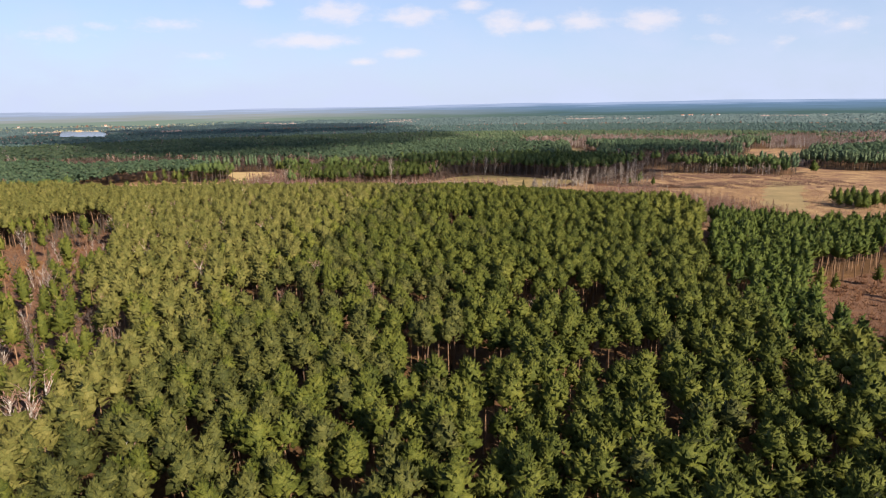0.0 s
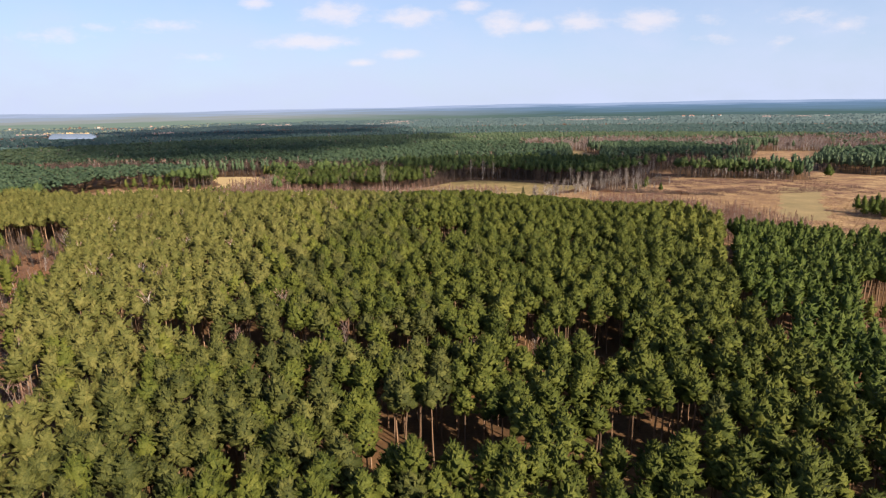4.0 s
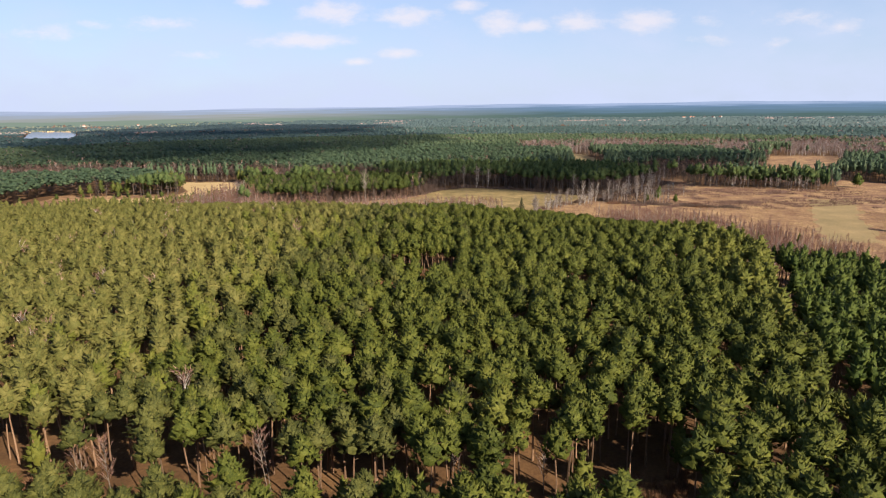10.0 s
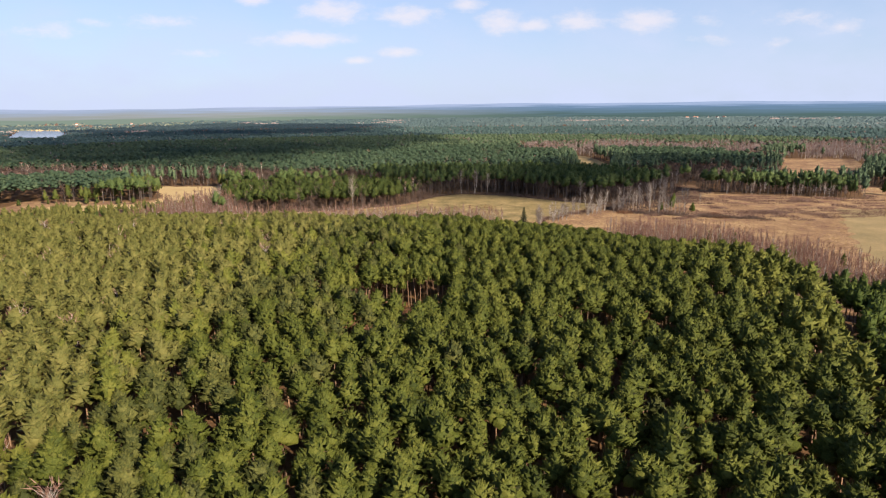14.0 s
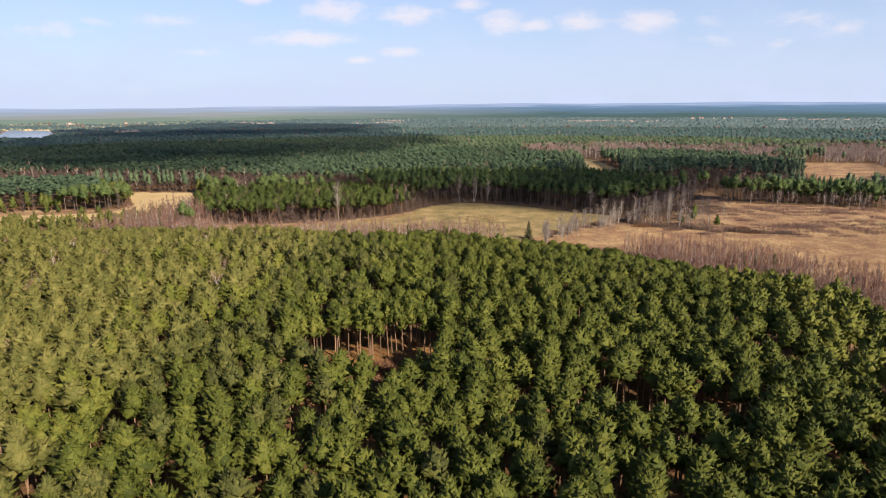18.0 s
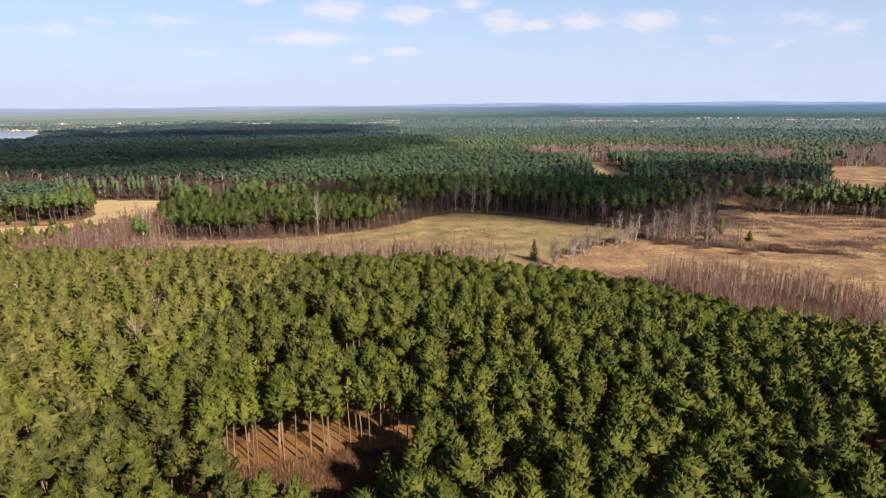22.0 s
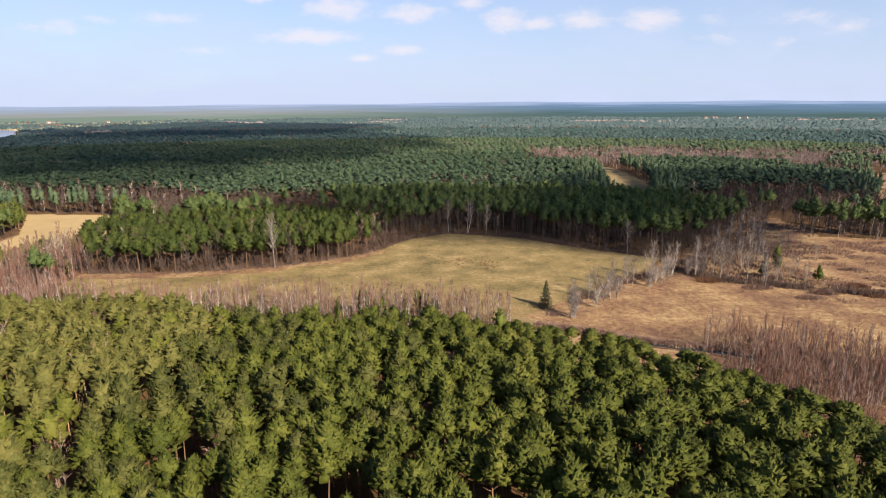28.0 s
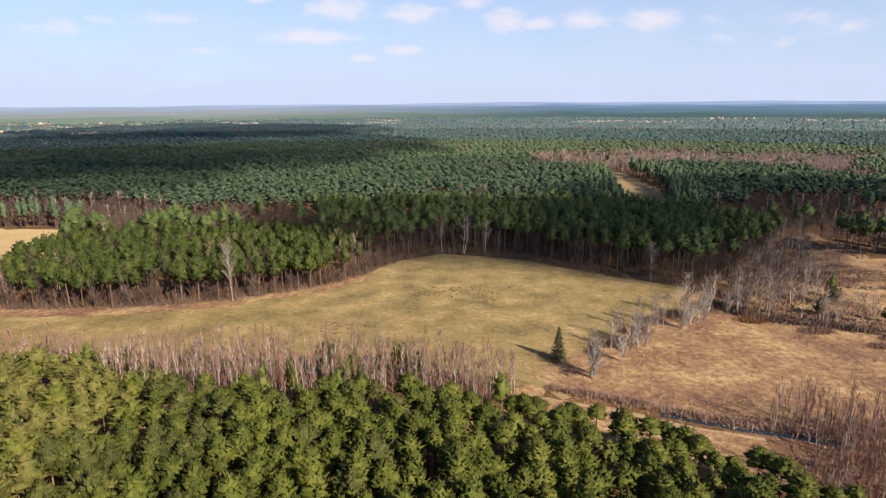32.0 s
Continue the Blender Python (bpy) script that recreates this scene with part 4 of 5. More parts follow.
brown = ((kind > 0.55) & (kind < 0.68) & lower) | (~lower & (kind > 0.5) & (south[:, 1] > 262))
lay("alder_wood", [bare_template(185 + k, 11.0, 150, 2.2, 0.06, thick=0.10, start=0.1, stems=2) for k in range(5)], south[~tall & brown], [TWIG_BROWN, BARK_DARK], 8, 0.6, 1.1, "leafless purple-brown alders in the clearing", "bare wood")
south = south[(kind > 0.92) & ~tall & ~brown]
lay("bare_thicket", [bare_template(195 + k, 11.0, 150, 2.0, 0.05, thick=0.10, start=0.15, stems=2) for k in range(6)], south, [TWIG_RED, BARK_BIRCH], 6, 0.5, 1.15, "leafless birches and brush in the clearing", "bare wood")


# ---- woods beyond the stand ----
# Stretches where leafless trees take the place of pines, with their share
BARE_ZONES = [
    (1.0, [(-330, 570), (-240, 604), (-200, 603), (-160, 601), (-140, 562), (-113, 545), (-100, 590), (-123, 618), (-171, 642), (-211, 640), (-330, 660), (-480, 640)]),
    (0.94, [(-111, 601), (-88, 617), (-44, 615), (-28, 560), (-35, 546), (-72, 562), (-92, 558)]),
    (0.95, [(-67, 534), (-56, 545), (-30, 556), (-6, 535), (0, 512), (-12, 498), (-22, 506), (-37, 516)]),
    (0.55, [(-28, 556), (10, 548), (30, 562), (18, 600), (-20, 610)]),
    (0.95, [(112, 488), (126, 480), (142, 500), (150, 520), (132, 518), (116, 500)]),
    (0.95, [(168, 612), (187, 641), (250, 640), (330, 640), (345, 600), (310, 562), (240, 562), (228, 540), (208, 545), (198, 574), (176, 562), (164, 560), (160, 578)]),
    (0.96, [(96, 811), (121, 941), (255, 958), (330, 925), (460, 900), (700, 960), (640, 760), (470, 680), (353, 640), (329, 695), (306, 732), (285, 801), (204, 822), (164, 790), (137, 809)]),
    (0.45, [(-40, 640), (60, 600), (96, 640), (40, 690)]),
    (0.05, [(368, 726), (411, 720), (362, 643), (324, 648)]),
    (0.10, [(345, 760), (405, 850), (440, 830), (400, 760), (360, 730)]),
]
WEST_HOLLOW = [(-270, 430), (-160, 430), (-140, 470), (-130, 500), (-140, 560), (-160, 575), (-182, 545), (-183, 520), (-196, 512), (-270, 512)]


def wood_points(step, near_d, far_d, seed):
    a = jitter_grid(-1150, 1300, 380, 1600, step, seed, 0.40)
    d = np.linalg.norm(a - PATH_B, axis=1)
    ok = (d >= near_d) & (d < far_d) & in_view(a, 10)
    ok &= ~inside(a, STAND_EDGE) & ((a[:, 1] > 440) | (a[:, 0] < -190)) & ~((a[:, 0] > 105) & (a[:, 1] < 455)) & ~inside(a, [(150, 440), (190, 440), (200, 545), (206, 574), (186, 560), (172, 548), (146, 492)])
    for poly in (*OPENS, WEST_MIX, WEST_HOLLOW, BIRCH_BELT, EAST_WOOD, EAST_GROVE, RED_BIRCH, LAKE, WEST_FIELDS):
        ok &= ~inside(a, poly)
    return a[ok]


def edge_distance(a):
    d = np.full(len(a), 1e9)
    for poly in (MEADOW, STRAW, GLADE_FAR, CLEAR_FAR, ROUGH):
        d = np.minimum(d, to_line(a, poly + poly[:1]))
    d = np.minimum(d, to_line(a, [(-200, 512), (-184, 522), (-182, 545), (-162, 575)]))
    return np.minimum(d, to_line(a, [(110, 492), (150, 560), (200, 600), (300, 580)]))


def bare_share(a):
    """How many of the trees at a place are leafless."""
    share = np.where(wave(a, 34, 48) > 0.75, 0.30, 0.05)
    share = np.where((to_line(a, MEADOW[3:10]) < 9) & (a[:, 0] > -2), 0.92, share)
    for amount, poly in BARE_ZONES:
        share = np.where(inside(a, poly) & (wave(a, 26, 47) > -0.9), amount, share)
    return np.where(inside(a, GROVE) & (a[:, 0] < -8), 0.24, share)


def build_woods():
    bands = [(4.9, 0, 335, 110), (5.1, 335, 590, 65), (5.8, 590, 860, 45), (6.6, 860, 1262, 30)]
    for k, (step, d0, d1, twig_n) in enumerate(bands):
        pts = wood_points(step, d0, d1, 50 + k)
        rng = np.random.default_rng(90 + k)
        bare = rng.uniform(size=len(pts)) < bare_share(pts)
        pine = pts[~bare]
        rim = edge_distance(pine) < (26, 18, 14, 0)[k]
        if k == 0:
            grove = inside(pine, GROVE)
            lay("pine_grove", [pine_template(100 + i, 420, radius=2.9, base=0.54, height=13.4, limbs=6, sides=4) for i in range(6)], pine[grove], [NEEDLE_GROVE, BARK_PINE], 63, 0.86, 1.10, "pine grove with reddish bare trunks beside the meadow", "pine wood")
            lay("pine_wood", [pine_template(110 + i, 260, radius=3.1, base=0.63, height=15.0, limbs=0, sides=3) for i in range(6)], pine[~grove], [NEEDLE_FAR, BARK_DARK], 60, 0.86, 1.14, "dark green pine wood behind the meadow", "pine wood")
        else:
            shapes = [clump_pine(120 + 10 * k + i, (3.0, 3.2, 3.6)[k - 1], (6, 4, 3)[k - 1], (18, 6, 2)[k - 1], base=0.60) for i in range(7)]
            # Bluer needle colour per band, with distance haze mixed in
            needle = (NEEDLE_MID, NEEDLE_MID, NEEDLE_HAZED)[k - 1]
            lay("pine_wood", shapes, pine[~rim], [needle, BARK_DARK], 60 + k, 0.84, 1.10, "close rounded haze-tinted crowns of the far pine wood", "pine wood")
            bushy = rim & (pine[:, 0] < -150) & (pine[:, 1] < 590)
            rim &= ~bushy
            if bushy.any():
                lay("pine_grove", [pine_template(145 + i, 220, radius=2.9, base=0.26, height=11.5, limbs=0, sides=3) for i in range(5)], pine[bushy], [NEEDLE_GROVE, BARK_PINE], 166, 0.75, 1.10, "bushy pines at the edge of the straw field", "pine wood")
            if rim.any():
                lay("pine_wood", [pine_template(125 + 10 * k + i, (120, 60)[k - 1], radius=2.8, base=0.40, limbs=0, sides=3) for i in range(6)], pine[rim], [needle, BARK_DARK], 160 + k, 0.86, 1.10, "dark green pines round a forest clearing", "pine wood")
        brown = pts[bare]
        white = rng.uniform(size=len(brown)) < (0.06 + 0.24 * inside(brown, BARE_ZONES[6][1]))
        low, high = (0.62, 1.02) if k == 0 else (0.78, 1.10)
        lay("alder_wood", [bare_template(130 + 10 * k + i, 14.5, twig_n, 2.6, (0.075, 0.14, 0.24, 0.40)[k], thick=(0.12, 0.14, 0.2, 0.3)[k], start=0.08, stems=2 if k == 0 else 1) for i in range(6)], brown[~white], [(TWIG_BROWN, TWIG_BROWN, BARE_FAR, BARE_FAR)[k], BARK_DARK if k < 2 else BARE_FAR], 70 + k, low, high,
            "leafless brown alders along the wood's edge", "bare wood")
        lay("birch_wood", [bare_template(160 + 10 * k + i, 15.0, twig_n, 2.0, (0.06, 0.11, 0.2, 0.3)[k], thick=(0.13, 0.2, 0.3, 0.4)[k], start=0.3) for i in range(6)], brown[white], [TWIG_RED, BARK_BIRCH], 80 + k, 0.85, 1.15,
            "leafless pale birches scattered in the wood", "bare wood")

    low = jitter_grid(105, 195, 470, 590, 4.2, 58)
    low = low[inside(low, [(118, 486), (138, 508), (161, 536), (186, 566), (160, 590), (140, 560), (122, 515)])]
    lay("alder_scrub", [bare_template(190 + i, 9.0, 90, 1.9, 0.08, thick=0.09, start=0.08, stems=2) for i in range(5)], low, [TWIG_BROWN, BARK_DARK], 89, 0.6, 1.2, "low leafless brown alder scrub", "bare wood")


    # knee-deep to man-high brown scrub in front of the grove
    line = np.array([(-128, 478), (-110, 470), (-75, 470), (-41, 479), (-12, 495), (4, 520)], float)
    rng = np.random.default_rng(97)
    t = rng.uniform(0, len(line) - 1.001, 420)
    i = t.astype(int)
    c = line[i] + (line[i + 1] - line[i]) * (t - i)[:, None] + np.column_stack([rng.normal(0, 1.5, len(t)), np.abs(rng.normal(1.0, 5.0, len(t)))])
    lay("edge_scrub", [bare_template(920 + k, 5.0, 80, 1.5, 0.06, thick=0.05, start=0.05, stems=2, brown=True) for k in range(6)], c, [TWIG_BROWN, BARK_DARK], 98, 0.2, 1.3, "brown leafless scrub before the pine grove", "bare wood")
    mix = jitter_grid(-262, -98, 400, 516, 3.1, 99)
    mix = mix[inside(mix, WEST_MIX)]
    kind = rng.uniform(size=len(mix))
    strip_near = to_line(mix, [(-220, 474), (-174, 482), (-154, 497), (-142, 510)]) < 20
    west = mix[(mix[:, 0] < -142 + 8 * wave(mix, 12, 72)) & (mix[:, 1] < 420) & (kind > 0.30) & (kind < 0.82) & ~strip_near]
    lay("pine_stand", [pine_template(950 + k, 230, height=12.5, base=0.4, radius=2.4, limbs=0, sides=3) for k in range(5)], west, [NEEDLE_WEST_LIT, BARK_PINE], 103, 0.7, 1.1, "olive-green pines between stand and straw field", "pine wood")
    lay("young_pine_wood", [pine_template(930 + k, 190, height=6.0, base=0.12, radius=1.9, limbs=0, sides=3) for k in range(5)], mix[np.where(strip_near, kind < 0.55, kind < 0.06)], [NEEDLE_WEST_LIT, BARK_PINE], 101, 0.55, 1.1, "low fresh green pines beside the straw field", "pine wood")
    dell = jitter_grid(-262, -132, 432, 560, 7.5, 111)
    dell = dell[inside(dell, WEST_HOLLOW) & ~inside(dell, STRAW) & (wave(dell, 14, 71) > -0.1)]
    lay("young_pine_wood", [pine_template(945 + k, 190, height=4.5, base=0.08, radius=1.9, limbs=0, sides=3) for k in range(4)], dell, [NEEDLE_GROVE, BARK_PINE], 104, 0.45, 1.1, "low bushy pines in the tan grass by the straw field", "pine wood")
    extra = jitter_grid(-262, -98, 400, 516, 2.3, 109)
    extra = extra[inside(extra, WEST_MIX) & (extra[:, 0] > -146 + 8 * wave(extra, 12, 72))]
    thin = to_line(extra, [(-220, 474), (-174, 482), (-154, 497), (-142, 510)]) < 20
    pick = rng.uniform(size=len(extra)) < np.where(thin, 0.10, 0.9)
    lay("birch_wood", [bare_template(940 + k, 12.5, 85, 0.85, 0.045, wild=0.3, rise=1.8, lean=0.03, thick=0.09, start=0.2, brown=k % 2 != 0) for k in range(6)], extra[pick], [TWIG_RED, BARK_BIRCH], 102, 0.65, 1.15, "slender leafless birches mixed with young pines", "bare wood")


build_woods()


# ---- birch belts ----
def build_belts():
    a = jitter_grid(-218, 46, 385, 472, 2.0, 201)
    a = a[inside(a, BIRCH_BELT) & (wave(a, 14, 5) > -0.75)]
    rng = np.random.default_rng(9)
    chosen = (np.abs(a[:, 0] + 5) < 44) & (rng.uniform(size=len(a)) < 0.30)
    lay("birch_belt", [bare_template(210 + i, 12.0, 85, 0.75, 0.040, wild=0.28, rise=2.0, lean=0.025, thick=0.085, start=0.2, brown=i % 2 != 0) for i in range(8)], a[~chosen], [TWIG_RED, BARK_BIRCH], 11, 0.72, 1.12,
        "close belt of slender leafless young birches", "birch belt")
    protos = []
    for k in range(5):
        root = new("young_birch")
        wood, tw = bare_tree(240 + k, 12.5, 105, 0.9, 0.040, wild=0.3, rise=1.8, lean=0.03, thick=0.09, start=0.2)
        solid("stem", *wood, BARK_BIRCH, parent=root, label="slender whitish birch stem")
        solid("crown", *tw, TWIG_RED, parent=root, label="fine reddish-brown leafless crown")
        protos.append(tagged(root, "slender leafless young birch at the meadow's edge", "birch tree", "birches of the belt"))
    for i, (x, y) in enumerate(a[chosen][:200]):
        m = pose(x, y, 0, 0, 0, rng.uniform(0, 360))
        s = rng.uniform(0.75, 1.1)
        ob = protos[i] if i < 5 else copy_thing(protos[rng.integers(0, 5)], m)
        ob.matrix_basis = m
        ob.scale = (s, s, s)
    b = jitter_grid(80, 175, 278, 402, 1.75, 202)
    b = b[inside(b, RED_BIRCH) & ~inside(b, STAND_EDGE) & (wave(b, 16, 6) > -0.55)]
    lay("red_birch_thicket", [bare_template(260 + i, 10.5, 75, 0.70, 0.046, wild=0.25, rise=2.2, lean=0.025, thick=0.08, start=0.15, brown=i % 3 != 0) for i in range(8)], b, [TWIG_RED, BARK_BIRCH], 12, 0.55, 1.05,
        "thicket of reddish leafless birch saplings in tan grass", "birch belt")
    # pines among the birches
    c = jitter_grid(-218, 46, 385, 472, 4.6, 203)
    c = c[inside(c, BIRCH_BELT) & ((wave(c, 18, 8) > 0.25) | (c[:, 1] < 400))]
    lay("pine_group", [pine_template(280 + i, 260, height=9.0, base=0.22, radius=2.3) for i in range(4)], c, [NEEDLE_YOUNG, BARK_PINE], 13, 0.6, 1.05, "small young pines among birches", "pine wood")
    d = jitter_grid(80, 175, 278, 402, 9.0, 204)
    d = d[inside(d, RED_BIRCH) & (wave(d, 18, 9) > 0.2)]
    lay("pine_group", [pine_template(290 + i, 220, height=7.5, base=0.12, radius=1.7) for i in range(4)], d, [NEEDLE_YOUNG, BARK_PINE], 14, 0.6, 1.05, "small young pines among birch saplings", "pine wood")


build_belts()


# ---- single trees ----
def bare_thing(name, x, y, height, seed, twigs, radius, label, category, group, bark, twig, stems=1, width=0.045, thick=0.16, start=0.3):
    root = new(name)
    wood, tw = bare_tree(seed, height, twigs, radius, width, thick=thick, start=start, stems=stems, lean=0.035)
    solid("stem", *wood, bark, parent=root, label="pale bark" if bark is BARK_BIRCH else "brown bark")
    solid("crown", *tw, twig, parent=root, label="leafless fine-twigged crown")
    root.matrix_basis = pose(x, y, 0, 0, 0, seed * 37 % 360)
    return tagged(root, label, category, group)


def build_single_trees():
    rng = np.random.default_rng(15)
    bare_thing("tall_birch", -41.5, 476.5, 21.0, 400, 420, 3.0, "tall white birch standing before a pine grove", "birch tree", "", BARK_BIRCH, TWIG_GREY, 2, 0.05, 0.22, 0.35)
    for k, (x, y, h) in enumerate([(26.8, 540, 17.5), (35.8, 539, 18), (44.9, 538, 16.5), (101.6, 497, 15), (-122, 474, 16), (-119, 462, 14)]):
        bare_thing("edge_birch", x, y, h, 410 + k, 300, 2.4, "white birch at the wood's edge by the meadow", "birch tree", "birches at the wood's edge", BARK_BIRCH, TWIG_GREY, 2 if k % 3 == 1 else 1, 0.05, 0.2)
    hedge = [(61.6, 418.7, 11), (63.2, 419.8, 10), (71, 436, 9), (75.6, 442.5, 10), (78, 440.4, 9), (82, 449, 11), (86, 450.9, 11), (86.2, 446.5, 9), (90, 452, 10), (94.7, 450.4, 13), (99.2, 460.2, 15), (103.3, 457.7, 14), (108, 464, 13)]
    for k, (x, y, h) in enumerate(hedge):
        bare_thing("hedge_birch", x, y, h, 430 + k, 230, 1.8, "grey leafless birch in the hedgerow between meadows", "birch tree", "hedgerow birches", BARK_BIRCH, TWIG_GREY, 1 + (k % 3 == 0), 0.045, 0.14)
    for k, (x, y) in enumerate([(116, 462), (121, 459), (122.5, 456.5), (127, 460), (132, 456), (137, 471), (144, 471), (149, 484), (159, 507), (145, 499), (163, 526), (181, 546)]):
        bare_thing("tall_birch", x, y, 15.0 + 2.5 * math.sin(k * 1.9), 800 + k, 240, 1.9, "tall white leafless birch at the meadow's corner", "birch tree", "tall eastern birches", BARK_BIRCH, TWIG_GREY, 1, 0.045, 0.17, 0.3)
    for k, (x, y) in enumerate([(136, 453), (135, 449.5), (145, 457), (146.5, 455), (148.5, 454), (139, 452), (142, 455), (174, 507), (173, 484), (211.7, 540.4), (213.9, 540.3), (219.5, 545.7), (218.8, 537.5), (232.1, 542.6), (235.4, 542.6), (171.4, 505.3)]):
        bare_thing("white_birch", x, y, 8.5 + 2.0 * math.sin(k * 2.3), 820 + k, 170, 1.5, "white leafless birch in brown brush", "birch tree", "eastern birches in brush", BARK_BIRCH, TWIG_GREY, 1 + k % 2, 0.04, 0.12, 0.3)
    for k, (x, y) in enumerate([(117.5, 464.8), (117.9, 461.8), (112.8, 461.9), (98.6, 453.5), (101.4, 454.8), (103.9, 456.2), (95.3, 449.4), (75.1, 433.1), (78.0, 436.0), (80.2, 437.1), (71.4, 427.6), (61.8, 417.6), (63.1, 419.0)]):
        bare_thing("grey_willow", x, y, 7.5 + 1.5 * math.sin(k * 1.7), 840 + k, 420, 2.4, "pale grey many-stemmed willow in the hedgerow", "willow", "hedgerow willows", BARK_BIRCH, TWIG_GREY, 3, 0.05, 0.10, 0.15)
    a = jitter_grid(104, 200, 415, 585, 9.5, 206)
    a = a[inside(a, EAST_WOOD)]
    protos = [bare_thing("east_birch", 0, 0, h, 460 + k, 260, 2.0, "pale leafless birch in the loose eastern wood", "birch tree", "eastern birches", BARK_BIRCH, TWIG_BROWN, 1 + (k == 2), 0.06, 0.10) for k, h in enumerate((11.5, 13.5, 10.5, 12.5))]
    for i, (x, y) in enumerate(a):
        m = pose(x, y, 0, 0, 0, rng.uniform(0, 360))
        s = rng.uniform(0.6, 1.1)
        ob = protos[i] if i < 4 else copy_thing(protos[rng.integers(0, 4)], m)
        ob.matrix_basis = m
        ob.scale = (s, s, s)
    root = new("spruce_tree")
    solid("crown", *spruce_crown(3, 8.6, 3.0, 1500), SPRUCE_GREEN, parent=root)
    solid("trunk", *tube([(0, 0, -0.2), (0, 0, 8.0)], [0.14, 0.02], 6), BARK_DARK, parent=root)
    root.matrix_basis = pose(55.8, 428.6, 0)
    tagged(root, "lone dark conical spruce at the meadow's corner", "spruce tree")
    small = copy_thing(root, pose(-158, 236, 0, 0, 0, 60))
    small.scale = (0.75, 0.75, 0.8)
    tagged(small, "small dark spruce in the tan clearing", "spruce tree")
    # pines in the open
    def open_pine(x, y, h, seed, radius, label, group=""):
        r = new("pine_tree")
        solid("trunk", *pine_trunk(seed, h, 0.2, 6, 6), BARK_PINE, parent=r)
        cv, cf = pine_crown(seed, 700, h, 0.14, radius)
        solid("crown", cv, cf, NEEDLE_YOUNG, parent=r, dome=dome_of(cv))
        r.matrix_basis = pose(x, y, 0)
        return tagged(r, label, "pine tree", group)
    open_pine(311, 515, 11, 501, 3.8, "broad lone pine in the tan grassland")
    for k, (x, y, h) in enumerate([(156, 454, 6.5), (154, 478, 8.5), (150, 470, 7), (140, 461, 6)]):
        open_pine(x, y, h, 510 + k, 1.9, "small green pine among pale birches", "small eastern pines")
    for k, (x, y) in enumerate(jitter_grid(222, 258, 332, 364, 5.0, 207)):
        if inside(np.array([[x, y]]), CLUMP)[0]:
            open_pine(x, y, rng.uniform(7.5, 11.5), 530 + k, 2.5, "bushy pine of a clump in the grassland", "clump of pines")
    g = jitter_grid(200, 305, 498, 576, 4.6, 208)
    g = g[inside(g, EAST_GROVE)]
    lay("pine_grove", [pine_template(560 + i, 150, height=13.0, base=0.3, radius=2.3) for i in range(5)], g, [NEEDLE_FAR, BARK_PINE], 16, 0.85, 1.1, "dark pine grove beyond the tan grassland", "pine wood")
    edge = [(208 + 78 * t + rng.normal(0, 1), 529 - 27 * t + rng.normal(0, 1)) for t in rng.uniform(0, 1, 20)]
    for k, (x, y) in enumerate(edge):
        m = pose(x, y - 2, 0, 0, 0, rng.uniform(0, 360))
        ob = copy_thing(protos[k % 4], m)
        s = rng.uniform(0.55, 0.85)
        ob.scale = (s, s, s)
        tagged(ob, "pale birch before a dark pine grove", group="birches before the grove")
    # pale birches mixed into the stand
    for k, (x, y) in enumerate(FOREST_BIRCHES):
        bare_thing("forest_birch", x, y, rng.uniform(10, 14.5), 600 + k, 190, 1.7, "leafless birch standing among pines", "birch tree", "birches in the stand", TWIG_GREY, TWIG_RED, 1 + k % 3, 0.045, 0.09, 0.3)


build_single_trees()


# ---- shrubs, grass and the ditch ----
def shrub(name, x, y, wide, high, seed, mat, label, deep=None, count=900):
    rng = np.random.default_rng(seed)
    deep = deep or wide
    a, r = rng.uniform(0, 6.28, count), np.sqrt(rng.uniform(0, 1, count))
    foot = np.column_stack([np.cos(a) * r * wide / 2 * 0.85, np.sin(a) * r * deep / 2 * 0.85, np.zeros(count)])
    top = foot * 1.15 + np.column_stack([rng.normal(0, 0.35, (count, 2)), high * np.sqrt(np.maximum(0.08, 1.08 - r ** 2)) * rng.uniform(0.35, 1.0, count)])
    ob = solid(name, *slivers(foot, top, np.full(count, 0.07), rng), mat)
    ob.matrix_basis = pose(x, y, 0.0)
    return tagged(ob, label, "shrub", "shrubs in the grassland")


